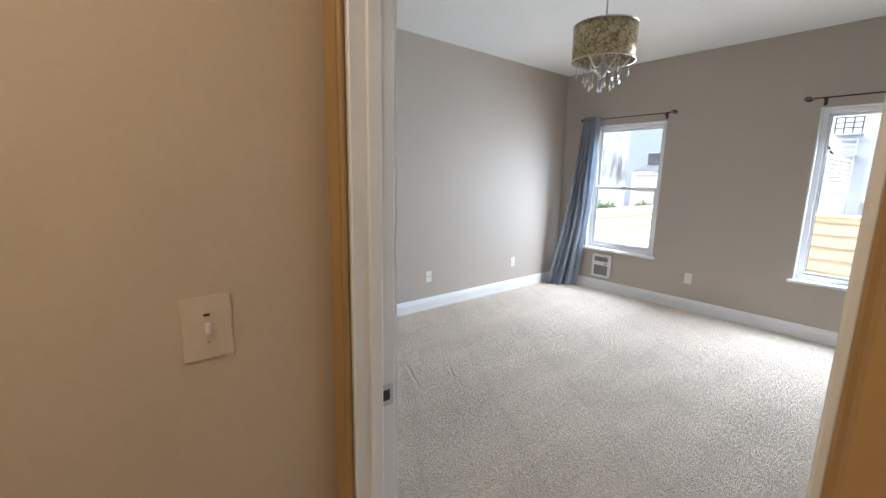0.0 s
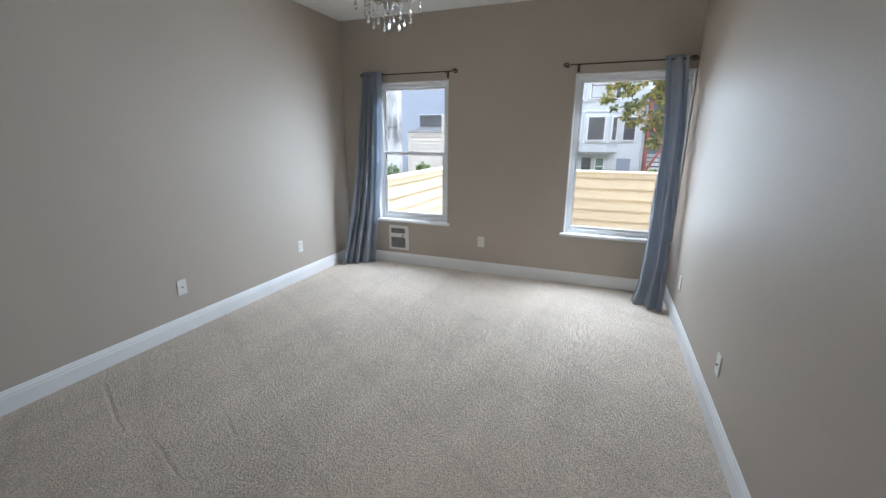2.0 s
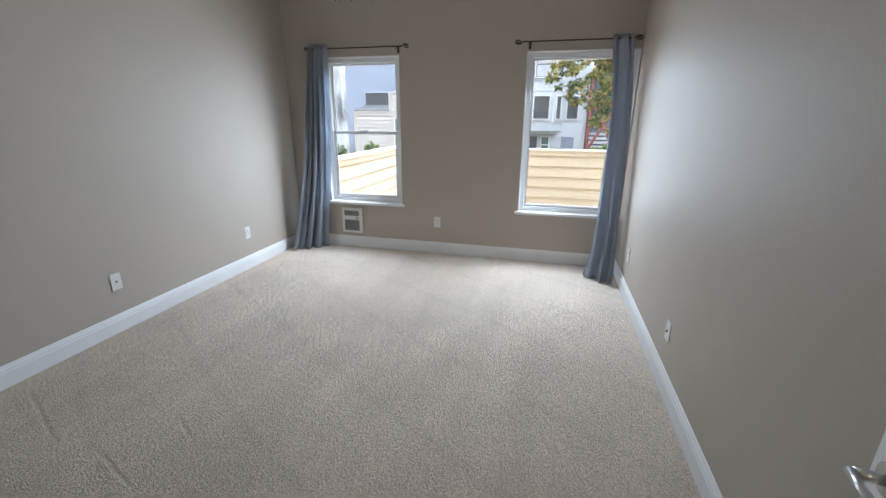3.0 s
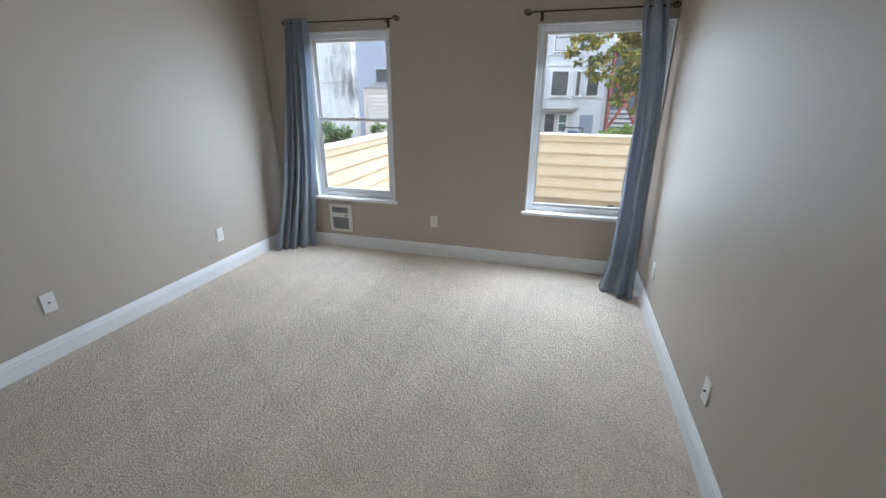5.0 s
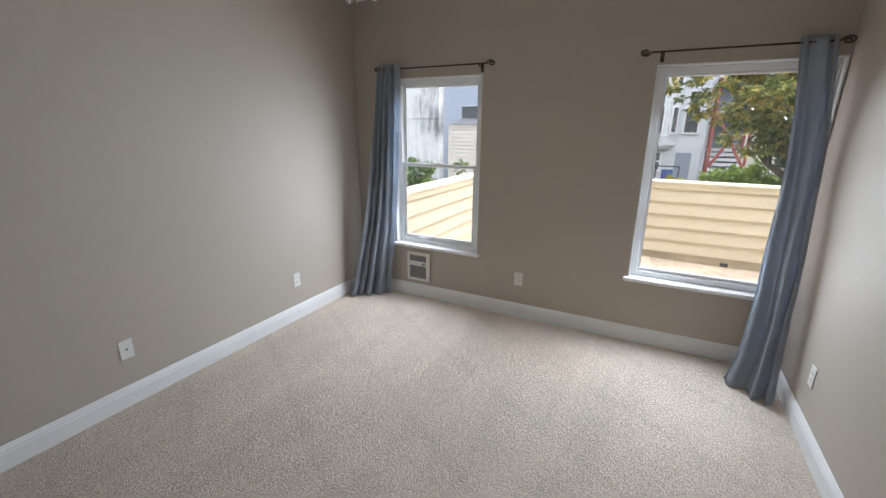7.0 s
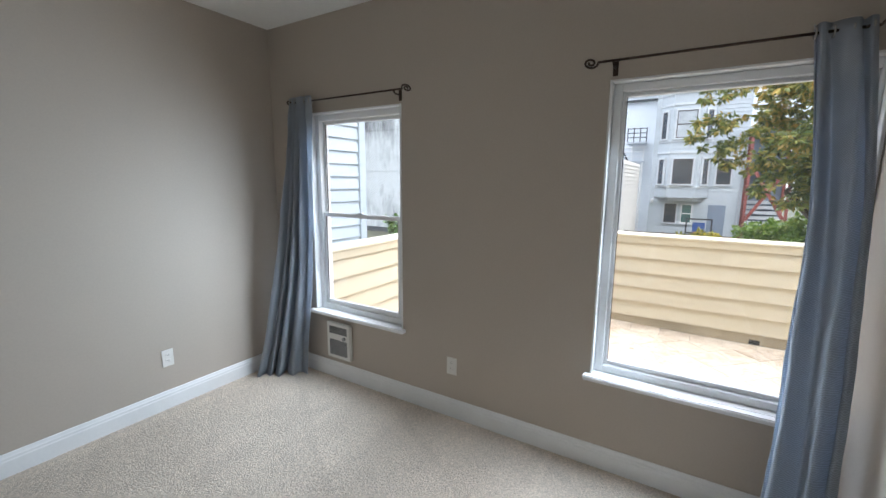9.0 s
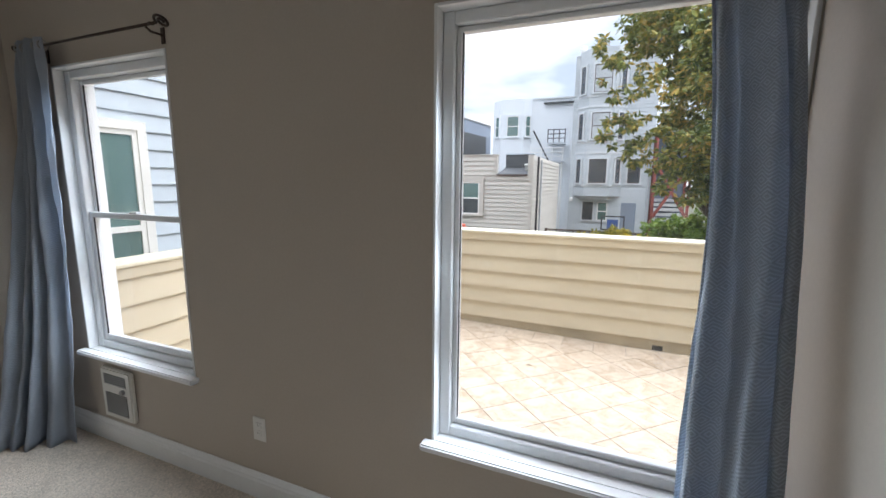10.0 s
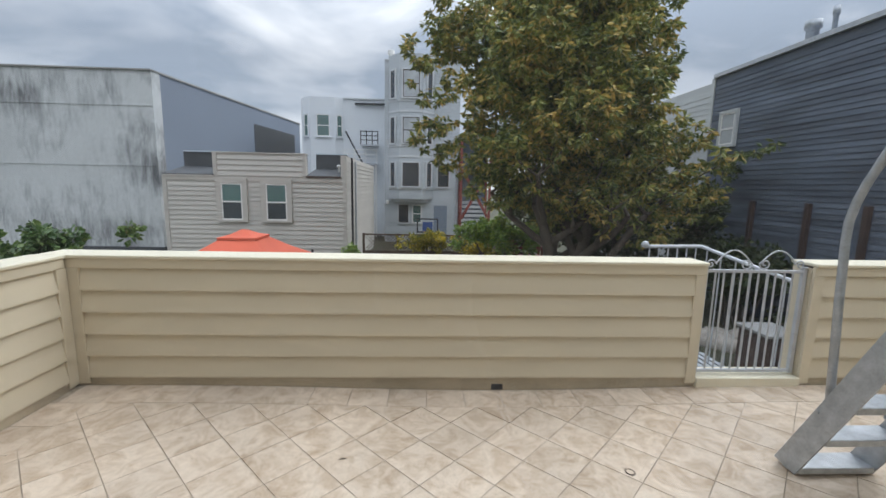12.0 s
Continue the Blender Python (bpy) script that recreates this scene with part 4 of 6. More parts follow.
# chandelier
def chandelier():
    cx, cy = 2.136, 1.642
    root = thing("chandelier", (cx, cy, H), "gold drum-shade chandelier with hanging clear crystals", "chandelier")
    sh = bmesh.new()
    lathe([(0.187, 2.115), (0.190, 2.115), (0.190, 2.325), (0.187, 2.325), (0.187, 2.115)], (cx, cy, 0), 48, sh)
    part("shade", sh, M_SHADE, root, "gold drum shade with a twig pattern", smooth=True)
    for z in (2.117, 2.323):
        part("rim", tube([(cx + 0.191 * math.cos(a * math.tau / 40), cy + 0.191 * math.sin(a * math.tau / 40), z) for a in range(41)], 0.004, 6), M_STEEL, root)
    part("cord", tube([(cx, cy, 2.30), (cx, cy, H - 0.02)], 0.005, 8), M_STEEL, root)
    part("canopy", lathe([(0.0, H - 0.03), (0.03, H - 0.03), (0.06, H - 0.012), (0.062, H - 0.0005), (0, H - 0.0005)], (cx, cy, 0), 24), M_STEEL, root, smooth=True)
    fr = bmesh.new()
    lathe([(0.0, 2.02), (0.02, 2.03), (0.03, 2.06), (0.012, 2.10), (0.012, 2.31), (0.0, 2.31)], (cx, cy, 0), 14, fr)
    for k in range(6):
        a = k * math.tau / 6
        pts = []
        for s in range(9):
            q = s / 8
            pts.append((cx + math.cos(a) * (0.012 + 0.145 * q), cy + math.sin(a) * (0.012 + 0.145 * q), 2.11 - 0.05 * math.sin(q * math.pi) + 0.02 * q))
        tube(pts, 0.005, 6, fr)
    part("arm_frame", fr, M_STEEL, root, "chrome arms", smooth=True)
    drop = bmesh.new()
    lathe([(0.0005, 0.0), (0.007, 0.010), (0.009, 0.018), (0.0045, 0.036), (0.0008, 0.044)], (0, 0, -0.044), 8, drop)
    drop_me = mesh_of("crystal_drop", drop, M_CRYSTAL)
    bead = bmesh.new()
    bmesh.ops.create_icosphere(bead, subdivisions=1, radius=0.0058)
    bead_me = mesh_of("crystal_bead", bead, M_CRYSTAL)
    for k in range(18):
        a = k * math.tau / 18 + 0.1
        r, low = ((0.155, 2.06), (0.12, 2.02), (0.075, 1.985))[k % 3]
        x, y = cx + r * math.cos(a), cy + r * math.sin(a)
        for b in range(3):
            piece("crystal_bead", bead_me, root, (x, y, low + 0.008 + 0.0165 * b))
        piece("crystal_drop", drop_me, root, (x, y, low))
        part("wire", tube([(x, y, low + 0.04), (x, y, 2.125)], 0.0012, 4), M_STEEL, root)
    for b in range(3):
        piece("crystal_bead", bead_me, root, (cx, cy, 1.98 + 0.0165 * b))
    piece("crystal_drop", drop_me, root, (cx, cy, 1.972))
    return root


chandelier()

sprinkler = thing("fire_sprinkler", (3.95, 2.85, H), "small white ceiling sprinkler head", "sprinkler")
part("escutcheon", lathe([(0, -0.0005), (0.035, -0.0005), (0.033, -0.008), (0.015, -0.014), (0, -0.014)], (3.95, 2.85, H), 18), M_PLATE, sprinkler)
part("head", lathe([(0.006, -0.014), (0.006, -0.03), (0.014, -0.034), (0.014, -0.037), (0, -0.037)], (3.95, 2.85, H), 12), M_STEEL, sprinkler)

hall_lamp = thing("ceiling_light", (-1.1, 0.3, H), "small warm ceiling light in the hall", "ceiling light")
part("base", lathe([(0.0, -0.0005), (0.10, -0.0005), (0.10, -0.03), (0, -0.03)], (-1.1, 0.3, H), 24), M_STEEL, hall_lamp)


# ---- the terrace ----
TZ, PX, PY, PT = -0.145, 7.65, 3.25, 0.928
GATE = (-2.77, -1.85)


def fall(x, y):
    """How far the terrace floor dips towards the scupper in the parapet."""
    q = max(0.0, 1 - math.hypot((x - PX) * 0.8, y + 0.15) / 2.6)
    return -0.045 * q * q * (3 - 2 * q)


TR = -4.4
structure("terrace_slab", box(XO, TR, -0.45, PX + 0.24, PY + 0.22, TZ - 0.09), M_CONCRETE_GREY, "grey grout bed under the terrace tiles", "terrace")
structure("wall_house_below", box(-2.5, TR, -2.3, XO - 0.01, YL + 0.6, -0.46), M_CREAM, "cream rendered base of the house", "wall")
structure("wall_terrace_base", box(XO + 0.0, TR, -2.3, PX + 0.22, PY + 0.2, -0.455), M_CREAM, "cream rendered base under the terrace", "wall")
structure("wall_outer_upper", box(XO - 0.16, TR, H + 0.252, XO, YL + 0.6, 4.6), M_CREAM, "cream upper wall of the house", "wall")
structure("wall_outer_right", box(XO - 0.16, TR, -0.455, XO, YR - 0.152, H + 0.25), M_CREAM, "cream outer wall of the house", "wall")
structure("wall_outer_left", box(XO - 0.16, YL + 0.152, -0.455, XO, YL + 0.6, H + 0.25), M_CREAM, "cream outer wall of the house", "wall")


structure("roof", box(-2.5, TR, 4.601, XO + 0.05, YL + 0.65, 4.75), M_ROOF, "flat grey roof of the house", "roof")
structure("wall_outer_back", box(-2.65, TR, -0.455, -2.5, YL + 0.6, 4.6), M_CREAM, "cream outer back wall of the house", "wall")
structure("wall_outer_side", box(-2.499, YL + 0.601, -0.455, XO, YL + 0.75, 4.6), M_CREAM, "cream outer side wall of the house", "wall")
structure("wall_outer_far_side", box(-2.499, TR - 0.15, -0.455, XO, TR - 0.001, 4.6), M_CREAM, "cream outer side wall of the house", "wall")


def parapet(name, axis, a0, a1, inner, out, label, post_at=()):
    """A lap-sided parapet along y (or x) whose inner face stands at inner; out is +1 or -1 outward."""
    core = bmesh.new()
    t = 0.2

    def b(u0, v0, z0, u1, v1, z1, bm, bevel=0.0):
        # u along the wall, v outward from the inner face
        lo, hi = inner + out * v0, inner + out * v1
        if axis == "y":
            box(min(lo, hi), u0, z0, max(lo, hi), u1, z1, bevel=bevel, bm=bm)
        else:
            box(u0, min(lo, hi), z0, u1, max(lo, hi), z1, bevel=bevel, bm=bm)
        return bm

    b(a0, 0.016, TZ - 0.088, a1, t, PT - 0.045, core)
    root = structure(name, core, M_CREAM, label, "parapet")
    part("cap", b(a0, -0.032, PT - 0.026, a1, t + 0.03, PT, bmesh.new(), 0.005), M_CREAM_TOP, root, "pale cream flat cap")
    part("cap_fascia", b(a0 + 0.002, -0.016, PT - 0.104, a1 - 0.002, 0.0155, PT - 0.0265, bmesh.new(), 0.003), M_CREAM, root)
    part("curb", b(a0 + 0.002, 0.004, TZ - 0.08, a1 - 0.002, 0.0155, TZ + 0.0705, bmesh.new(), 0.002), M_CURB, root, "weathered curb strip")
    z, rise = TZ + 0.071, 0.18
    for u in post_at:
        part("corner_board", b(u - 0.045, -0.016, TZ + 0.02, u + 0.045, 0.0155, PT - 0.1045, bmesh.new(), 0.004), M_CREAM, root)
    return root, z, rise


par_front, lap_z, lap_rise = parapet("parapet_front", "y", GATE[1], PY + 0.2, PX, 1, "cream lap-sided terrace parapet with a flat cap", (PY - 0.046, GATE[1] + 0.046))
par_right, _, _ = parapet("parapet_right", "y", TR, GATE[0], PX, 1, "cream lap-sided terrace parapet beside the gate", (GATE[0] - 0.046,))
par_left, _, _ = parapet("parapet_left", "x", XO, PX - 0.03, PY, 1, "cream lap-sided terrace parapet at the side", (PX - 0.064,))
par_end, _, _ = parapet("parapet_end", "x", XO, PX - 0.03, TR, -1, "cream lap-sided terrace parapet at the far end")
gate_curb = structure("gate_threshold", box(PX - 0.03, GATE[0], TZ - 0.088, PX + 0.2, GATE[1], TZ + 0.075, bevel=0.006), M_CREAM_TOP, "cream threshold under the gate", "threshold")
part("drain", box(PX - 0.002, -0.19, TZ - 0.042, PX + 0.0035, -0.095, TZ + 0.008, bevel=0.001), M_SLOT, par_front, "dark scupper opening")


def gate():
    y0, y1, x = GATE[0] + 0.01, GATE[1] - 0.01, PX + 0.06
    z0, z1 = TZ + 0.085, 0.86
    root = thing("metal_gate", (x, (y0 + y1) / 2, TZ + 0.075), "silver-painted iron gate with scrolled top", "gate")
    fr = bmesh.new()
    box(x - 0.018, y0, z0, x + 0.018, y0 + 0.036, z1 + 0.03, bevel=0.003, bm=fr)
    box(x - 0.018, y1 - 0.036, z0, x + 0.018, y1, z1 + 0.03, bevel=0.003, bm=fr)
    box(x - 0.014, y0 + 0.036, z0 + 0.01, x + 0.014, y1 - 0.036, z0 + 0.035, bevel=0.002, bm=fr)
    box(x - 0.014, y0 + 0.036, z1 - 0.025, x + 0.014, y1 - 0.036, z1, bevel=0.002, bm=fr)
    part("gate_frame", fr, M_GREYPAINT, root)
    n = 10
    me = mesh_of("bar", box(-0.0065, -0.0065, z0 + 0.035, 0.0065, 0.0065, z1 - 0.025, bevel=0.002), M_GREYPAINT)
    for i in range(n):
        piece("bar", me, root, (x, y0 + 0.036 + (i + 1) * (y1 - y0 - 0.072) / (n + 1), 0))
    w = y1 - y0
    for yo, yi, sg in ((y0 + 0.06, y0 + w * 0.46, 1), (y1 - 0.06, y1 - w * 0.46, -1)):
        sc = bmesh.new()
        # a curl, a rising arch and a second curl
        curl_a = spiral((x, yo, z1 + 0.045), 0.010, 0.042, 1.25, math.pi / 2, (0, -sg, 0), (0, 0, 1), 18)
        n0 = curl_a[-1]
        mid = [(x, n0.y + (yi - n0.y) * k / 10, n0.z + 0.125 * math.sin(math.pi * k / 10) ** 0.8 - 0.01 * k / 10) for k in range(1, 10)]
        curl_b = spiral((x, yi - sg * 0.045, z1 + 0.05), 0.050, 0.012, 1.3, 0.0, (0, sg, 0), (0, 0, -1), 20)
        tube(curl_a + mid + curl_b, 0.0065, 6, sc)
        part("scroll", sc, M_GREYPAINT, root, "curled iron scroll", smooth=True)
    return root


gate()


def ship_ladder():
    """Galvanised roof ladder with flat stringers, plate treads and a pipe rail."""
    root = thing("roof_ladder", (6.60, -1.97, TZ), "galvanised steel ship ladder with pipe handrails", "ladder")
    tilt = math.tan(radians(64.5))
    x_at = lambda z: 6.60 - (z - TZ) / tilt
    top = 4.4
    for y in (-1.735, -2.215):
        s = bmesh.new()
        vs = []
        for yy in (y - 0.005, y + 0.005):
            vs.append([s.verts.new(p) for p in ((6.53, yy, TZ + 0.0), (6.60, yy, TZ + 0.0), (6.677, yy, TZ + 0.02), (x_at(top) + 0.077, yy, top), (x_at(top) - 0.07, yy, top))])
        for i in range(5):
            j = (i + 1) % 5
            s.faces.new((vs[0][i], vs[0][j], vs[1][j], vs[1][i]))
        s.faces.new(vs[0])
        s.faces.new(vs[1][::-1])
        bmesh.ops.recalc_face_normals(s, faces=s.faces)
        part("stringer", s, M_GALV, root)
        rail = bmesh.new()
        off = -0.06 if y > -2 else 0.06
        pts = [(6.455, y + off, 0.25), (6.508, y + off, 0.98), (6.523, y + off, 1.26), (6.522, y + off, 1.36), (6.50, y + off, 1.46), (6.465, y + off, 1.56)]
        pts += [(6.465 - k * 0.25 / tilt, y + off, 1.56 + 0.25 * k) for k in range(1, 12)]
        tube(pts, 0.021, 12, rail)
        part("handrail", rail, M_GALV, root, "galvanised pipe rail", smooth=True)
        bl = bmesh.new()
        tube([(6.457, y - off * 0.2, 0.30), (6.457, y + off * 1.45, 0.30)], 0.012, 6, bl)
        part("bolt", bl, M_GALV, root)
    tread_bm = box(-0.075, -2.21, -0.02, 0.075, -1.74, 0.02, bevel=0.004)
    me = mesh_of("tread", tread_bm, M_GALV)
    for k in range(17):
        z = TZ + 0.027 + k * 0.262
        piece("tread", me, root, (x_at(z) + 0.005, 0, z))
    return root


ship_ladder()


# small litter on the tiles
twig = thing("dry_twig", (6.70, 0.963, TZ), "dark dry twig lying on the terrace tiles", "twig")
part("stem", tube([(6.689, 0.985, TZ + 0.004), (6.698, 0.968, TZ + 0.007), (6.704, 0.94, TZ + 0.004)], 0.0035, 6, taper=[0.002, 0.004, 0.0025]), M_BARK, twig)
part("side_shoot", tube([(6.698, 0.968, TZ + 0.006), (6.688, 0.958, TZ + 0.009)], 0.002, 5), M_BARK, twig)
wire_ring = thing("wire_loop", (6.56, -0.748, TZ), "small rusty wire loop lying on the terrace tiles", "wire loop")
part("loop", tube(spiral((6.56, -0.748, TZ + 0.004), 0.032, 0.022, 1.7, 0.4, (1, 0, 0), (0, 1, 0.05), 26), 0.002, 6), M_RUST, wire_ring, smooth=True)


# ---- beyond the terrace ----
GZ = -2.3
ground_bm = bmesh.new()
bmesh.ops.create_grid(ground_bm, x_segments=24, y_segments=24, size=500, matrix=Matrix.Translation((60, 0, GZ)))
structure("ground", ground_bm, M_GROUND, "bare earth and rough grass of the back yards", "ground")


def far_window(parent, centre, w, h, turn=0.0, sash=M_FARFRAME, trim=M_FARTRIM, pane=M_PANE, two=True, sill=True, low=None, t=0.09):
    """A window on a facade: trim, sash bars and two panes; turn is degrees about z from facing -x."""
    m = Matrix.Translation(centre) @ Matrix.Rotation(radians(turn), 4, "Z") @ Matrix.Translation((-0.04, 0, 0))

    def lay(bm):
        bm.transform(m)
        return bm

    fr = bmesh.new()
    box(-0.05, -w / 2 - t, -h / 2, 0.045, -w / 2, h / 2 + t, bm=fr)
    box(-0.05, w / 2, -h / 2, 0.045, w / 2 + t, h / 2 + t, bm=fr)
    box(-0.05, -w / 2, h / 2, 0.045, w / 2, h / 2 + t, bm=fr)
    if sill:
        box(-0.09, -w / 2 - t, -h / 2 - 0.08, 0.045, w / 2 + t, -h / 2, bm=fr)
    win = part("window", lay(fr), trim, parent)
    sb = bmesh.new()
    s = 0.05
    box(-0.035, -w / 2, -h / 2, -0.004, -w / 2 + s, h / 2, bm=sb)
    box(-0.035, w / 2 - s, -h / 2, -0.004, w / 2, h / 2, bm=sb)
    box(-0.035, -w / 2 + s, h / 2 - s, -0.004, w / 2 - s, h / 2, bm=sb)
    box(-0.035, -w / 2 + s, -h / 2, -0.004, w / 2 - s, -h / 2 + s, bm=sb)
    if two:
        box(-0.038, -w / 2 + s, -0.03, -0.004, w / 2 - s, 0.03, bm=sb)
    part("sash", lay(sb), sash, win)
    if two:
        part("pane", lay(box(-0.018, -w / 2 + s, 0.03, -0.006, w / 2 - s, h / 2 - s)), pane, win)
        part("pane", lay(box(-0.022, -w / 2 + s, -h / 2 + s, -0.010, w / 2 - s, -0.03)), low or pane, win)
    else:
        part("pane", lay(box(-0.018, -w / 2 + s, -h / 2 + s, -0.006, w / 2 - s, h / 2 - s)), pane, win)
    return win


def lap_run(parent, name, x, y0, y1, z0, z1, rise, mat, thick=0.02, gap=0.02):
    """Lapped boards on a face at x that looks to -x."""
    me = lap_mesh(name, y1 - y0, rise, thick, mat, gap=gap)
    n = int(round((z1 - z0) / rise))
    for i in range(n):
        piece(name, me, parent, (x, y0, z0 + i * (z1 - z0) / n))


# beige house
def beige_house():
    x, y0, y1 = 21.4, 3.70, 10.86
    root = thing("house", (x, (y0 + y1) / 2, GZ), "beige lap-sided house with a stepped parapet roofline", "house")
    body = bmesh.new()
    box(x + 0.02, y0, GZ, x + 9.0, y1, 1.74, bm=body)
    part("wall", body, M_BEIGE, root)
    part("parapet", box(x + 0.02, 5.27, 1.741, x + 0.25, 8.89, 2.62), M_BEIGE, root)
    part("side_wall", box(x + 0.02, y0, 1.741, x + 9.0, y0 + 0.2, 2.62), M_BEIGE, root)
    part("parapet_coping", box(x - 0.03, 5.24, 2.621, x + 0.3, 8.92, 2.67), M_BEIGE_TRIM, root)
    for ya, yb in ((y0 + 0.2, 5.265), (8.895, y1)):
        # low roof that rises from the eave to an upstand
        rf = bmesh.new()
        side = [(x - 0.05, 1.742), (x + 1.5, 1.742), (x + 1.5, 2.13), (x - 0.05, 1.79)]
        ends = [[rf.verts.new((px, py, pz)) for px, pz in side] for py in (ya, yb)]
        for i in range(4):
            j = (i + 1) % 4
            rf.faces.new((ends[0][i], ends[0][j], ends[1][j], ends[1][i]))
        rf.faces.new(ends[0])
        rf.faces.new(ends[1][::-1])
        bmesh.ops.recalc_face_normals(rf, faces=rf.faces)
        part("roof", rf, M_ROOF, root, "dark roofing rising from the low eave")
        part("roof_upstand", box(x + 1.501, ya + 0.02, 1.742, x + 1.8, yb - 0.02, 2.74), M_ROOF, root)
        part("upstand_coping", box(x + 1.46, ya + 0.02, 2.741, x + 1.84, yb - 0.02, 2.79), M_BLUEHOUSE, root)
    part("eave_flashing", box(x - 0.075, y0 + 0.2, 1.73, x - 0.051, 5.265, 1.80), M_RUST, root, "rusty metal eave flashing")
    vent = lathe([(0.05, 1.95), (0.05, 2.2), (0.09, 2.2), (0.09, 2.28), (0, 2.3)], (x + 0.9, 4.15, 0), 10)
    part("roof_vent", vent, M_PLATE, root, smooth=True)
    for yc in (5.27 + 0.06, 8.89 - 0.06):
        part("parapet_board", box(x - 0.03, yc - 0.07, 1.801, x + 0.02, yc + 0.07, 2.62), M_BEIGE_TRIM, root)
    part("corner_board", box(x - 0.03, y1 - 0.12, GZ, x + 0.02, y1 + 0.03, 1.70), M_BEIGE_TRIM, root)
    part("frieze_board", box(x - 0.034, y0 + 0.13, 1.56, x + 0.02, y1 - 0.13, 1.70), M_BEIGE_TRIM, root)
    part("side_pipe", tube([(x + 1.1, y0 - 0.06, -1.6), (x + 1.1, y0 - 0.06, 2.6)], 0.05, 8), M_BLACK, root, "dark downpipe")
    part("gutter", box(x - 0.06, 8.9, 1.70, x + 0.0, y1, 1.76), M_BEIGE_TRIM, root)
    for yc in (8.205, 6.452):
        far_window(root, (x, yc, 0.72), 0.82, 1.45, sash=M_PLATE, trim=M_BEIGE_TRIM, pane=M_PANE_GREEN, low=M_PANE, t=0.2)
    part("corner_board", box(x - 0.03, y0 - 0.03, GZ, x + 0.019, y0 + 0.12, 2.6), M_BEIGE_TRIM, root)
    part("downpipe", tube([(x + 2.0, y0 - 0.06, GZ), (x + 2.0, y0 - 0.06, 2.5)], 0.05, 8), M_GREYPAINT, root)
    part("roof_deck", box(x + 1.3, y0 + 0.2, 1.741, x + 9.0, y1, 1.9), M_ROOF, root)
    lap_run(root, "board", x + 0.02, y0 + 0.1, y1, GZ, 1.70, 0.19, M_BEIGE, 0.036, 0.008)
    lap_run(root, "board", x + 0.02, 5.27, 8.89, 1.75, 2.6, 0.19, M_BEIGE, 0.036, 0.008)
    me = lap_mesh("board", 8.9, 0.19, 0.036, M_BEIGE, "x", gap=0.008)
    for i in range(25):
        piece("board", me, root, (x + 0.1, y0, GZ + 0.196 * i))
    return root


beige_house()


# concrete building with a slate-blue flank
def concrete_building():
    root = thing("concrete_building", (26.4, 18, GZ), "tall mould-streaked concrete building with a slate-blue flank", "building")
    part("front_wall", prism([(26.4, 14.1), (27.0, 14.05), (27.0, 30), (26.4, 30)], -1.95, 6.83), M_CONC, root)
    part("plinth", prism([(26.35, 14.1), (27.0, 14.05), (27.0, 30), (26.35, 30)], GZ, -1.951), M_ROOF, root)
    part("coping", prism([(26.3, 14.05), (27.1, 14.0), (27.1, 30), (26.3, 30)], 6.831, 6.90), M_CONCRETE_GREY, root)
    part("flank", prism([(27.001, 14.05), (44, 12.1), (44, 30), (27.001, 30)], GZ, 6.80), M_BLUESIDE, root, "slate-blue stucco flank")
    part("flank_coping", prism([(27.101, 13.98), (44, 12.03), (44, 12.4), (27.101, 14.4)], 6.801, 6.90), M_CONCRETE_GREY, root)
    for zz in (5.15, 2.2):
        part("seam", box(26.37, 14.1, zz, 26.4, 30, zz + 0.05), M_CONC, root)
    v = bmesh.new()
    prism([(36.0, 12.99), (42.8, 12.21), (42.8, 12.28), (36.0, 13.06)], 3.3, 5.7, v)
    part("louvre", v, M_ROOF, root, "dark louvred panel")
    return root


concrete_building()


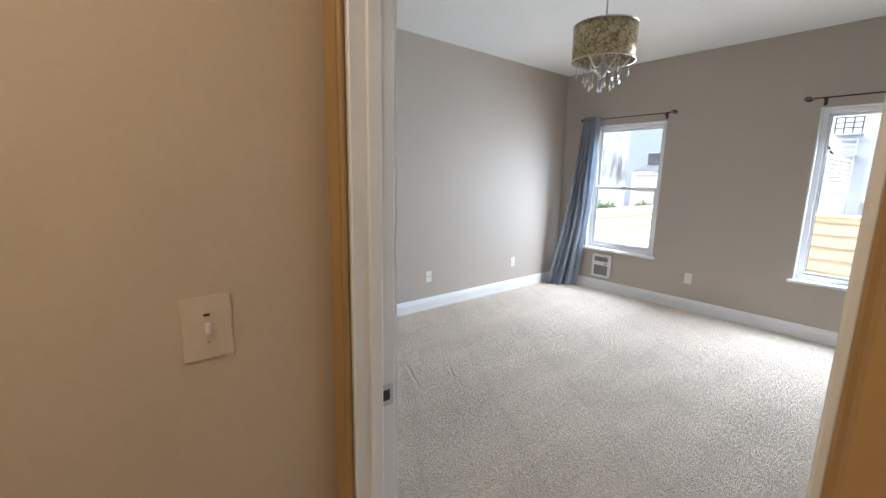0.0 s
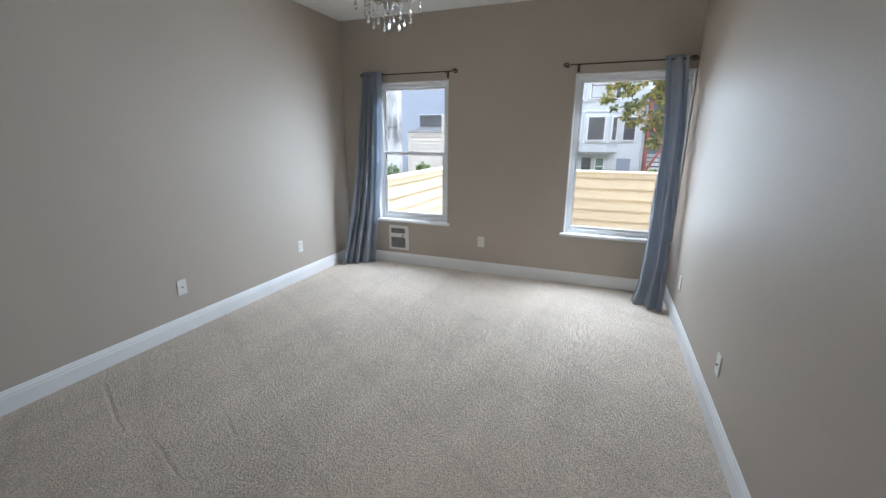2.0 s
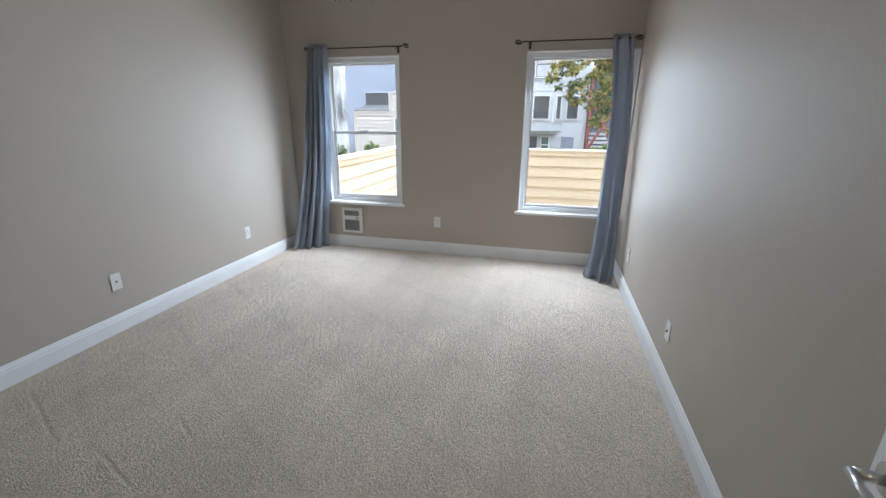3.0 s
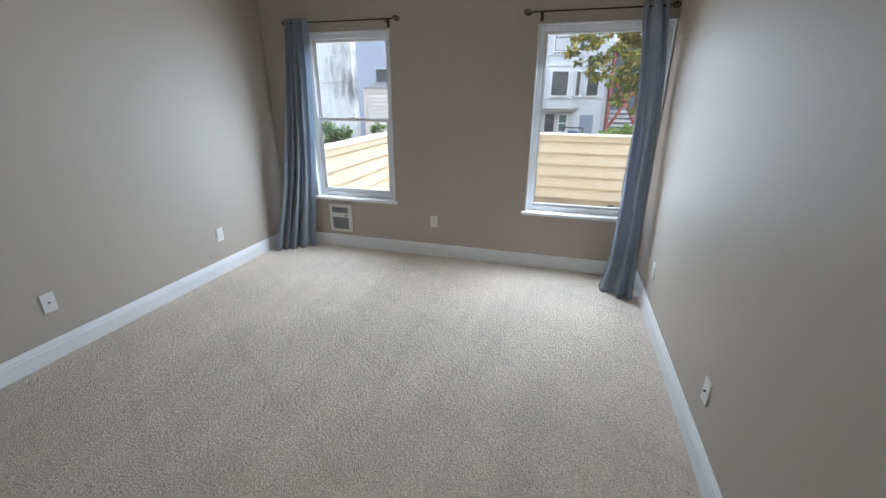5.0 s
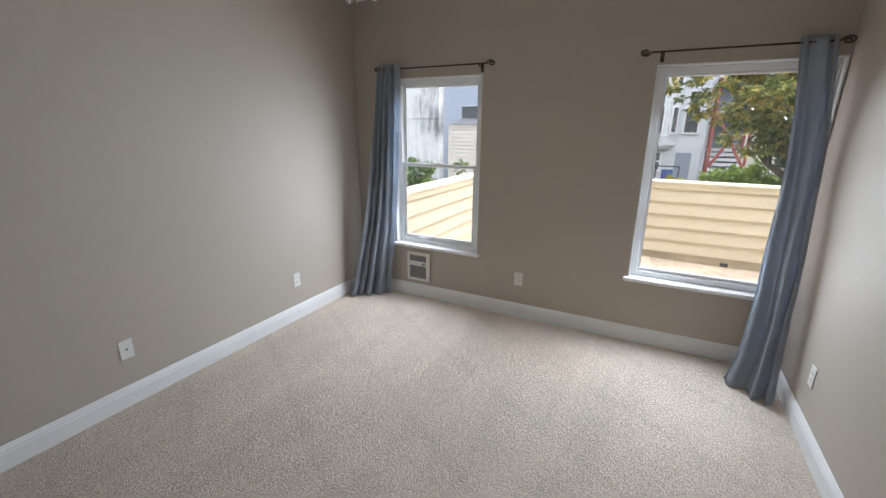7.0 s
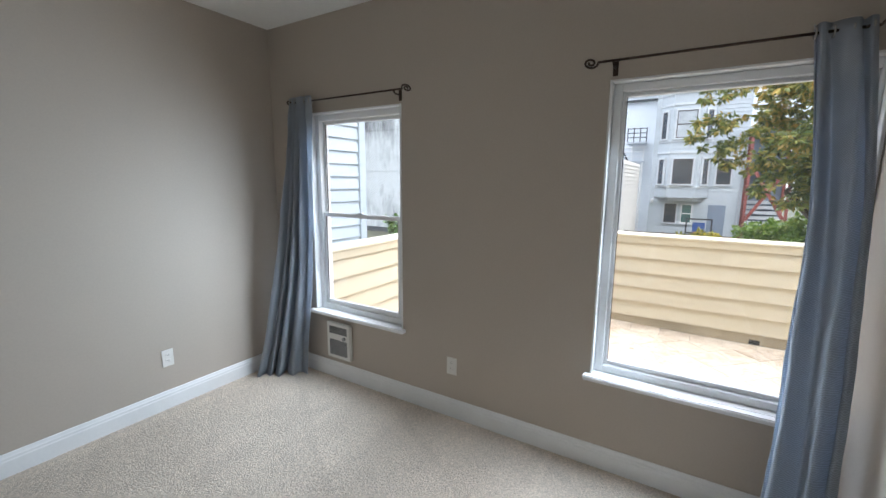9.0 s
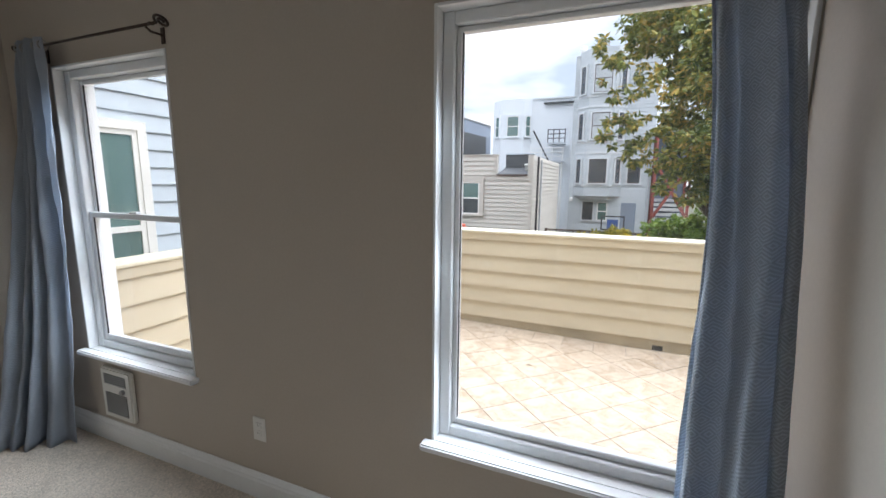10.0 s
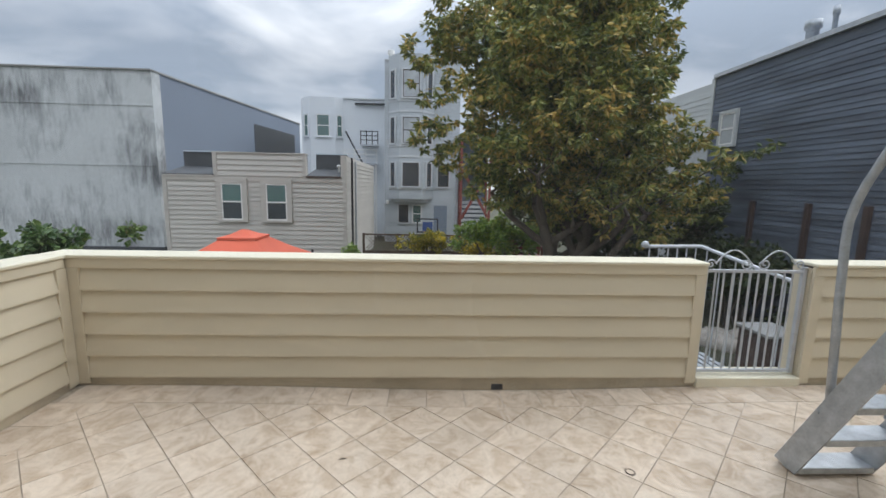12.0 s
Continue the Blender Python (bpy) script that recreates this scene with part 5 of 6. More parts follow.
def tall_building():
    x = 32.4
    y0, y1, top = -1.70, 3.21, 9.35
    root = thing("apartment_building", (x, (y0 + y1) / 2, GZ), "grey-white clapboard apartment building with a tall bay", "apartment building")
    part("wall", box(x, y0, GZ, x + 10, y1, top), M_TALL, root)
    bay = [(x - 0.001, 2.95), (x - 0.001, 0.0), (x - 0.85, 0.70), (x - 0.85, 2.22)]
    part("bay", prism([bay[1], bay[0], bay[3], bay[2]][::-1], 0.62, top + 0.25), M_TALL, root)
    part("bay_base", prism([(x - 0.002, 0.3), (x - 0.6, 0.8), (x - 0.6, 2.1), (x - 0.002, 2.65)][::-1], 0.40, 0.619), M_FARTRIM, root)
    for z in (1.30, 4.02, 6.80, 3.35, 6.15):
        part("belt_course", prism([(x - 0.002, 3.0), (x - 0.89, 2.25), (x - 0.89, 0.67), (x - 0.002, -0.05)], z - 0.06, z + 0.06), M_FARTRIM, root)
    panes = {2.2: M_PANE, 4.98: M_PANE_WHITE, 7.8: M_PANE_WHITE}
    for zc, h in ((2.2, 1.5), (4.98, 1.6), (7.8, 1.65)):
        far_window(root, (x - 0.851, 1.46, zc), 1.05, h, pane=panes[zc] if zc > 3 else M_PANE, two=zc > 3)
        far_window(root, (x - 0.43, 2.60, zc), 0.42, h, turn=-49.4, pane=M_PANE)
        far_window(root, (x - 0.43, 0.34, zc), 0.42, h, turn=50.5, pane=M_PANE)
    far_window(root, (x, -0.68, 2.2), 0.72, 1.5)
    far_window(root, (x, 1.95, -0.38), 0.66, 1.2)
    far_window(root, (x, 1.05, -0.38), 0.6, 1.2, sash=M_PLATE, pane=M_PANE_GREEN)
    part("door", box(x - 0.04, -0.97, -2.1, x - 0.002, -0.08, 0.2), M_BLUESIDE, root, "grey-blue back door")
    for zz in (0.25,):
        part("wall_lamp", box(x - 0.3, 2.95, zz, x - 0.002, 3.1, zz + 0.25, bevel=0.03), M_PLATE, root)
    part("parapet_coping", box(x - 0.05, y0, top + 0.001, x + 0.3, y1, top + 0.08), M_FARTRIM, root)
    pipe = bmesh.new()
    lathe([(0.16, top), (0.16, top + 0.7), (0.24, top + 0.72), (0.24, top + 0.95), (0.1, top + 1.0), (0, top + 1.0)], (x + 1.2, 2.9, 0), 12, pipe)
    part("chimney", pipe, M_PLATE, root)
    me = lap_mesh("board", y1 - y0, 0.22, 0.03, M_TALL, gap=0.02)
    for i in range(int((top - GZ) / 0.22)):
        piece("board", me, root, (x - 0.0005, y0, GZ + 0.22 * i))
    dp = bmesh.new()
    tube([(x - 0.08, -1.55, GZ), (x - 0.08, -1.55, 4.5)], 0.06, 6, dp)
    part("downpipe", dp, M_GREYPAINT, root)
    return root


tall_building()


def back_stairs():
    """Covered timber back stairs with red cross braces beside the apartment building."""
    x = 31.9
    root = thing("back_stairs", (x, -2.7, GZ), "timber back stairs with red cross braces", "stairs")
    for y in (-1.85, -3.75):
        for xx in (x, x + 1.8):
            part("post", box(xx - 0.07, y - 0.07, GZ, xx + 0.07, y + 0.07, 4.6), M_REDWOOD, root)
    for (ya, za), (yb, zb) in ((( -1.9, 2.6), (-3.7, -0.6)), ((-3.7, 2.6), (-1.9, -0.6))):
        br = bmesh.new()
        tube([(x - 0.1, ya, za), (x - 0.1, yb, zb)], 0.11, 4, br)
        part("brace", br, M_REDWOOD, root, "red cross brace")
    part("landing", box(x, -3.75, 2.5, x + 1.9, -1.85, 2.7), M_FARTRIM, root)
    part("back_wall", box(x + 1.9, -3.85, GZ, x + 2.0, -1.75, 4.6), M_BLUESIDE, root)
    part("roof", box(x - 0.2, -3.95, 4.601, x + 2.1, -1.70, 4.75), M_FARTRIM, root)
    me = mesh_of("tread", box(0, -3.7, -0.09, 0.35, -1.9, 0.09), M_FARTRIM)
    for k in range(9):
        piece("tread", me, root, (x + 0.1 + 0.2 * k, 0, GZ + 0.3 + 0.3 * k))
    return root


back_stairs()


def white_building():
    x, top = 35.5, 7.5
    root = thing("white_building", (x, 6.5, GZ), "white stucco building with a bay and roof stairs", "building")
    part("wall", box(x, 3.40, GZ, x + 9, 9.45, top), M_WHITEB, root)
    part("bay", prism([(x - 0.001, 9.3), (x - 0.4, 8.75), (x - 0.4, 7.0), (x - 0.001, 6.5)][::-1], GZ, top + 0.06), M_WHITEB, root)
    far_window(root, (x - 0.401, 7.82, 5.6), 0.9, 1.5, sash=M_PLATE, trim=M_WHITEB, pane=M_PANE_GREEN)
    far_window(root, (x - 0.2, 9.03, 5.6), 0.4, 1.5, turn=-36, sash=M_PLATE, trim=M_WHITEB, pane=M_PANE_GREEN)
    far_window(root, (x - 0.2, 6.75, 5.6), 0.42, 1.5, turn=39, sash=M_PLATE, trim=M_WHITEB, pane=M_PANE_GREEN)
    part("cornice", box(x - 0.25, 3.35, 7.15, x, 5.6, 7.25), M_ROOF, root)
    part("roof_lip", box(x - 0.1, 3.35, top + 0.001, x + 0.2, 6.45, top + 0.1), M_FARTRIM, root)
    return root


white_building()


def fire_escape():
    x = 34.6
    root = thing("fire_escape", (x, 4.6, 1.9), "white and black metal outside stairs and landing", "outside stairs")
    part("landing", box(x - 0.1, 4.0, 2.9, x + 0.85, 6.3, 3.02), M_GREYPAINT, root)
    part("upper_landing", box(x - 0.1, 3.9, 4.2, x + 0.85, 5.1, 4.3), M_GREYPAINT, root)
    for ya, yb, z in ((4.0, 6.3, 3.02), (3.9, 5.1, 4.3)):
        for k in range(3):
            part("rail", tube([(x - 0.08, ya, z + 0.3 + 0.3 * k), (x - 0.08, yb, z + 0.3 + 0.3 * k)], 0.03, 6), M_BLACK if z > 4 else M_PLATE, root)
        for k in range(4):
            yy = ya + (yb - ya) * k / 3
            part("post", tube([(x - 0.08, yy, z), (x - 0.08, yy, z + 0.95)], 0.035, 6), M_BLACK if z > 4 else M_PLATE, root)
    st = bmesh.new()
    tube([(x + 0.2, 6.2, 5.2), (x + 0.2, 5.5, 3.9), (x + 0.2, 5.0, 3.0)], 0.06, 6, st)
    part("stair_rail", st, M_BLACK, root)
    for yy in (4.05, 6.25):
        part("leg", tube([(x, yy, GZ), (x, yy, 2.9)], 0.06, 6), M_PLATE, root)
    return root


fire_escape()


def dark_building():
    y, x0, x1, top = -9.76, 2.0, 19.4, 5.48
    root = thing("dark_building", (x1, y, GZ), "blue-black weathered lap-sided building with one window", "building")
    part("wall", box(x0, y - 6, GZ, x1, y - 0.02, top), M_DARKBOARD, root)
    part("pale_wall", box(x1 + 0.001, y - 6, GZ, x1 + 9.0, y - 0.02, top - 0.12), M_PALEBOARD, root, "pale grey rear extension")
    part("coping", box(x0, y - 0.35, top + 0.001, x1, y + 0.08, top + 0.13), M_GREYPAINT, root, "pale metal coping")
    part("corner_board", box(x1 - 0.02, y - 0.02, GZ, x1 + 0.14, y + 0.03, top), M_PALEBOARD, root)
    far_window(root, (18.45, y + 0.0, 3.62), 0.66, 1.05, turn=-90, sash=M_PLATE, trim=M_PALEBOARD, pane=M_PANE_WHITE)
    for px, h, r in ((16.4, 0.62, 0.15), (15.75, 0.75, 0.06)):
        c = lathe([(r, top), (r, top + h), (r * 1.35, top + h), (r * 1.35, top + h + 0.22), (0, top + h + 0.24)], (px, y - 0.6, 0), 14)
        part("vent_pipe", c, M_GALV, root, smooth=True)
    for px in (16.9, 15.0, 13.5):
        part("post", box(px - 0.06, y + 0.02, GZ, px + 0.06, y + 0.14, 1.25), M_RUST, root, "rusty brown post")
    me = lap_mesh("board", x1 - x0 - 0.02, 0.15, 0.020, M_DARKBOARD, "x", gap=0.015)
    me.transform(Matrix.Diagonal((1, -1, 1, 1)))
    me.flip_normals()
    n = int((top - GZ) / 0.15)
    for i in range(n):
        piece("board", me, root, (x0, y - 0.021, GZ + 0.15 * i))
    me2 = lap_mesh("board", 9.0, 0.2, 0.02, M_PALEBOARD, "x")
    me2.transform(Matrix.Diagonal((1, -1, 1, 1)))
    me2.flip_normals()
    for i in range(int((top - 0.2 - GZ) / 0.2)):
        piece("board", me2, root, (x1 + 0.14, y - 0.021, GZ + 0.2 * i))
    return root


dark_building()


def blue_house():
    y, x0, x1, top = 5.03, 1.0, 7.22, 5.2
    root = thing("house", (5, y, GZ), "pale blue lap-sided neighbour house with a white-trimmed window", "house")
    part("wall", box(x0, y + 0.02, GZ, x1, y + 5, top), M_BLUEHOUSE, root)
    part("corner_board", box(x1 - 0.10, y - 0.03, GZ, x1 + 0.03, y + 0.02, top), M_BLUEHOUSE, root)
    part("roof", box(x0 - 0.2, y - 0.25, top + 0.001, x1 + 0.25, y + 5, top + 0.15), M_ROOF, root)
    far_window(root, (5.52, y - 0.0, 0.95), 1.05, 2.0, turn=90, sash=M_PLATE, trim=M_PLATE, pane=M_PANE_GREEN)
    me = lap_mesh("board", x1 - x0 - 0.1, 0.185, 0.028, M_BLUEHOUSE, "x", gap=0.004)
    for i in range(int((top - GZ) / 0.185)):
        piece("board", me, root, (x0, y + 0.02, GZ + 0.185 * i))
    return root


blue_house()


# ---- planting ----
def leaves(count, place, size, rnd, droop=0.5, broad=0.19):
    """Many pointed leaves as one mesh; place() gives a position and an outward way."""
    verts, faces = [], []
    for _ in range(count):
        p, out = place()
        d = Vector((out.x + rnd.gauss(0, 0.5), out.y + rnd.gauss(0, 0.5), out.z * 0.4 - droop + rnd.gauss(0, 0.45))).normalized()
        s = d.cross(Vector((rnd.gauss(0, 1), rnd.gauss(0, 1), rnd.gauss(0, 1)))).normalized()
        ln = size * rnd.uniform(0.65, 1.3)
        wd = ln * broad
        nn = d.cross(s) * (ln * 0.08)
        i = len(verts)
        verts += [p, p + d * ln * 0.45 + s * wd + nn, p + d * ln, p + d * ln * 0.45 - s * wd + nn]
        faces += [(i, i + 1, i + 2), (i, i + 2, i + 3)]
    me = bpy.data.meshes.new("leaves")
    me.from_pydata(verts, [], faces)
    return me


def add_mesh(name, me, mat, parent, label=""):
    me.transform(Matrix.Translation(-BASE[parent]))
    me.materials.append(mat)
    me.name = name
    ob = new(name, me)
    ob.parent = parent
    BASE[ob] = BASE[parent]
    return tagged(ob, label)


def big_tree():
    rnd = random.Random(11)
    at = Vector((17.6, -4.1, GZ))
    root = thing("tree", at, "large broadleaf tree with olive and rust-tipped leaves", "tree")
    tr = bmesh.new()
    tips = []

    def limb(p, d, r, length, level):
        pts, rad = [p], [r]
        n = 5
        for k in range(1, n + 1):
            d = (d + Vector((rnd.gauss(0, 0.13), rnd.gauss(0, 0.13), rnd.gauss(0.04, 0.08)))).normalized()
            p = p + d * (length / n)
            pts.append(p.copy())
            rad.append(r * (1 - 0.5 * k / n))
        tube(pts, r, 8 if level < 2 else 5, tr, rad, cap=False)
        if level >= 2:
            tips.extend(pts[2:])
        if level == 3:
            return
        for k in range(4 if level < 2 else 3):
            a = rnd.uniform(0, math.tau)
            side = Vector((math.cos(a), math.sin(a), rnd.uniform(-0.15, 0.7)))
            j = rnd.choice((2, 3, 4, 5, 5))
            limb(pts[j], (d * 0.45 + side * 0.75).normalized(), rad[j] * 0.75, length * rnd.uniform(0.55, 0.8), level + 1)

    for lean, r in (((-0.05, 0.30, 1), 0.24), ((0.05, -0.18, 1), 0.26), ((-0.2, -0.5, 0.9), 0.18), ((0.2, 0.05, 1), 0.2)):
        limb(at + Vector((lean[0], lean[1], 0)) * 0.8, Vector(lean).normalized(), r, 3.6, 0)
    part("trunk", tr, M_BARK, root, "grey-brown forked trunk and limbs", smooth=True)
    # crown: leaf rosettes in uneven masses
    lumps = []
    for _ in range(150):
        a, b = rnd.uniform(0, math.tau), rnd.uniform(-0.75, 1.0)
        c = math.sqrt(max(0, 1 - b * b))
        k = rnd.uniform(0.3, 1.0)
        lumps.append((Vector((17.6 + 3.4 * c * math.cos(a) * k, -3.25 + 3.3 * c * math.sin(a) * k, 5.0 + 3.4 * b * k)), rnd.uniform(0.5, 1.0)))
    for y, z, r in ((-8.0, 1.9, 0.8), (-7.2, 2.1, 1.0), (-7.6, 1.2, 0.8), (-6.5, 1.3, 0.9), (-6.0, 2.2, 1.0), (-7.4, 3.2, 0.7), (-5.5, 0.7, 0.8), (0.1, 3.0, 0.8), (0.3, 4.4, 0.8), (0.5, 5.6, 0.8), (-0.6, 2.4, 0.8), (-1.6, 2.1, 0.7), (-4.4, 2.4, 0.9), (-1.4, 1.5, 0.7), (-2.6, 1.3, 0.7), (-3.6, 1.0, 0.7), (-5.2, 1.5, 0.9), (-6.2, 0.4, 0.8), (-7.0, 0.5, 0.8), (-2.2, 2.2, 0.9), (-3.2, 2.0, 0.9), (-4.0, 1.7, 0.9), (-2.8, 3.0, 1.0), (-4.8, 3.2, 1.0), (-0.4, 6.6, 0.9), (0.2, 7.4, 0.8)):
        lumps.append((Vector((17.0 + rnd.uniform(-0.8, 0.8), y, z)), r))
    weights = [r ** 2 for _, r in lumps]

    rosettes = []
    for _ in range(5200):
        c, r = rnd.choices(lumps, weights)[0]
        o = Vector((rnd.gauss(0, 1), rnd.gauss(0, 1), rnd.gauss(0, 1))).normalized()
        rosettes.append((c + Vector((o.x, o.y, o.z * 0.8)) * r * rnd.uniform(0.6, 1.05) ** 0.6, o))
    rosettes += [(t, Vector((0, 0, 0.3))) for t in tips]

    def place():
        c, o = rnd.choice(rosettes)
        q = Vector((rnd.gauss(0, 1), rnd.gauss(0, 1), rnd.gauss(0, 0.7))).normalized()
        return c + q * rnd.uniform(0.0, 0.10), (o * 0.5 + q).normalized()

    add_mesh("crown", leaves(135000, place, 0.20, rnd, 0.5), M_LEAF, root, "olive green leaves with rust-orange tips")
    return root


big_tree()


def shrub(name, centre, radius, count, size, mat, label, seed, stems=5, broad=0.3):
    rnd = random.Random(seed)
    root = thing(name, (centre[0], centre[1], GZ), label, "shrub", "shrubs")
    st = bmesh.new()
    ends = []
    for _ in range(stems):
        e = Vector(centre) + Vector((rnd.gauss(0, 0.4) * radius[0], rnd.gauss(0, 0.4) * radius[1], rnd.uniform(-0.2, 0.6) * radius[2]))
        b = Vector((centre[0] + rnd.gauss(0, 0.1), centre[1] + rnd.gauss(0, 0.1), GZ))
        tube([b, b.lerp(e, 0.5) + Vector((rnd.gauss(0, 0.05), rnd.gauss(0, 0.05), 0.1)), e], 0.03, 5, st, [0.035, 0.025, 0.01], cap=False)
        ends.append(e)
    part("stems", st, M_BARK, root)
    clumps = [Vector(centre) + Vector((rnd.gauss(0, 0.45) * radius[0], rnd.gauss(0, 0.45) * radius[1], rnd.gauss(0, 0.4) * radius[2])) for _ in range(34)] + ends

    def place():
        c = rnd.choice(clumps)
        q = Vector((rnd.gauss(0, 1), rnd.gauss(0, 1), rnd.gauss(0, 1))).normalized()
        return c + q * rnd.uniform(0.05, 0.30) * min(radius), q

    add_mesh("foliage", leaves(count, place, size, rnd, 0.1, broad), mat, root)
    return root


shrub("fig_tree", (12.2, 7.3, 0.0), (0.6, 1.15, 0.62), 3600, 0.12, M_FIG, "leafy green fig tree top behind the parapet", 21, broad=0.42)
shrub("shrub", (19.5, -2.2, -0.22), (0.9, 1.5, 0.85), 6400, 0.13, M_SHRUB, "bright green rounded garden shrub", 22)
shrub("shrub", (22.5, 0.3, -0.95), (0.5, 1.3, 0.5), 3000, 0.12, M_YELLOW, "yellow-flowering garden shrub by the fence", 23)
shrub("shrub", (21.5, -1.9, -0.95), (0.5, 1.2, 0.5), 2200, 0.12, M_YELLOW, "yellow-green garden shrub by the fence", 24)
shrub("shrub", (19.5, 3.2, -1.0), (0.3, 0.35, 0.35), 700, 0.10, M_SHRUB, "small green shrub beside the house", 25)
shrub("shrub", (15.5, -8.2, -0.8), (1.2, 1.0, 1.2), 3200, 0.15, M_SHADELEAF, "leafy shrub under the tree, its leaf colour darkened for the shade", 26)


# The deep shade beneath the crown is in these shrubs' leaf colour.
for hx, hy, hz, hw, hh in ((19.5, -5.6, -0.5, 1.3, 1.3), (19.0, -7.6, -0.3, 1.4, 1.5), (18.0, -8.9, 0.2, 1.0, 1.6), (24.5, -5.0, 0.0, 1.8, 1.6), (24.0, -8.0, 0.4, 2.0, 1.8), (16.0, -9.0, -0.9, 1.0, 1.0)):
    shrub("shrub", (hx, hy, hz), (1.0, hw, hh), 5200, 0.17, M_SHADELEAF, "leafy garden shrub with the tree's shade put into its leaf colour", int(hx * 10 - hy * 7))


def lattice_fence():
    x, y0, y1, z0, z1 = 23.4, -4.5, 3.3, GZ, -0.75
    root = thing("lattice_fence", (x, (y0 + y1) / 2, GZ), "brown wooden garden fence with lattice top", "fence")
    for k in range(6):
        y = y0 + (y1 - y0) * k / 5
        part("post", box(x - 0.05, y - 0.05, z0, x + 0.05, y + 0.05, z1 + 0.05), M_LATTICE, root)
    part("boards", box(x - 0.015, y0, z0, x + 0.015, y1, z1 - 0.75), M_LATTICE, root)
    part("top_rail", box(x - 0.04, y0, z1 - 0.03, x + 0.04, y1, z1 + 0.03), M_LATTICE, root)
    lt = bmesh.new()
    h = 0.72
    n = int((y1 - y0 + h) / 0.15)
    for i in range(n):
        for s in (1, -1):
            ya = y0 - h + i * 0.15 if s > 0 else y0 + i * 0.15
            yb = ya + s * h
            a, b = Vector((x + 0.008 * s, ya, z1 - 0.75)), Vector((x + 0.008 * s, yb, z1 - 0.03))
            if min(ya, yb) < y0 - h or max(ya, yb) > y1:
                continue
            tube([a, b], 0.02, 4, lt)
    part("lattice", lt, M_LATTICE, root)
    return root


lattice_fence()


def gazebo():
    cx, cy, zt = 15.9, 5.45, 0.22
    root = thing("gazebo_canopy", (cx, cy, GZ), "orange fabric gazebo canopy with a vented top", "canopy")

    def pyramid(r, z0, r1, z1, lip):
        bm = bmesh.new()
        lo = [bm.verts.new((cx + sx * r, cy + sy * r, z0)) for sx, sy in ((-1, -1), (1, -1), (1, 1), (-1, 1))]
        ll = [bm.verts.new((cx + sx * r, cy + sy * r, z0 - lip)) for sx, sy in ((-1, -1), (1, -1), (1, 1), (-1, 1))]
        hi = [bm.verts.new((cx + sx * r1, cy + sy * r1, z1)) for sx, sy in ((-1, -1), (1, -1), (1, 1), (-1, 1))]
        mid = [bm.verts.new(((cx + (a.co.x + b.co.x) / 2 - cx), (a.co.y + b.co.y) / 2, (a.co.z + b.co.z) / 2 - 0.03)) for a, b in zip(lo, hi)]
        for i in range(4):
            j = (i + 1) % 4
            bm.faces.new((ll[i], ll[j], lo[j], lo[i]))
            bm.faces.new((lo[i], lo[j], mid[j], mid[i]))
            bm.faces.new((mid[i], mid[j], hi[j], hi[i]))
        bm.faces.new(hi)
        return bm

    part("canopy", pyramid(1.42, -0.62, 0.42, 0.02, 0.2), M_ORANGE, root)
    part("vent_cap", pyramid(0.5, 0.04, 0.05, zt, 0.06), M_ORANGE, root)
    for sx in (-1, 1):
        for sy in (-1, 1):
            part("post", box(cx + sx * 1.45 - 0.03, cy + sy * 1.45 - 0.03, GZ, cx + sx * 1.45 + 0.03, cy + sy * 1.45 + 0.03, -0.55), M_BLACK, root)
    return root


gazebo()


def bench():
    x, y0, y1, z = 20.2, -4.1, -3.1, -1.25
    root = thing("garden_bench", (x, (y0 + y1) / 2, GZ), "red-brown slatted timber garden bench", "bench")
    for y in (y0, y1):
        part("leg", box(x - 0.04, y - 0.04, GZ, x + 0.04, y + 0.04, z + 0.5), M_REDWOOD, root)
        part("leg", box(x + 0.46, y - 0.04, GZ, x + 0.54, y + 0.04, z + 0.75), M_REDWOOD, root)
    me = mesh_of("slat", box(-0.02, y0 - 0.05, -0.045, 0.02, y1 + 0.05, 0.045, bevel=0.004), M_REDWOOD)
    for k in range(3):
        piece("slat", me, root, (x + 0.5, 0, z + 0.36 + 0.15 * k))
    part("seat", box(x - 0.05, y0 - 0.05, z + 0.05, x + 0.5, y1 + 0.05, z + 0.1, bevel=0.005), M_REDWOOD, root)
    return root


bench()


def hoop():
    x, y, z = 27.5, 0.35, -0.70
    root = thing("basketball_hoop", (x, y, GZ), "black and blue basketball backboard on a pole", "basketball hoop")
    bd = bmesh.new()
    box(x - 0.02, y - 0.6, z - 0.4, x + 0.02, y + 0.6, z - 0.33, bm=bd)
    box(x - 0.02, y - 0.6, z + 0.33, x + 0.02, y + 0.6, z + 0.4, bm=bd)
    box(x - 0.02, y - 0.6, z - 0.33, x + 0.02, y - 0.53, z + 0.33, bm=bd)
    box(x - 0.02, y + 0.53, z - 0.33, x + 0.02, y + 0.6, z + 0.33, bm=bd)
    part("board_frame", bd, M_BLACK, root)
    part("target", box(x - 0.03, y - 0.28, z - 0.3, x - 0.005, y + 0.28, z + 0.2), M_BLUEBOARD, root)
    rm = bmesh.new()
    tube([(x - 0.3 + 0.23 * math.cos(a * math.tau / 18), y + 0.23 * math.sin(a * math.tau / 18), z - 0.3) for a in range(19)], 0.012, 5, rm)
    part("rim", rm, M_REDWOOD, root)
    part("pole", tube([(x + 0.4, y, GZ), (x + 0.4, y, z - 0.2), (x, y, z)], 0.05, 8), M_BLACK, root)
    return root


hoop()


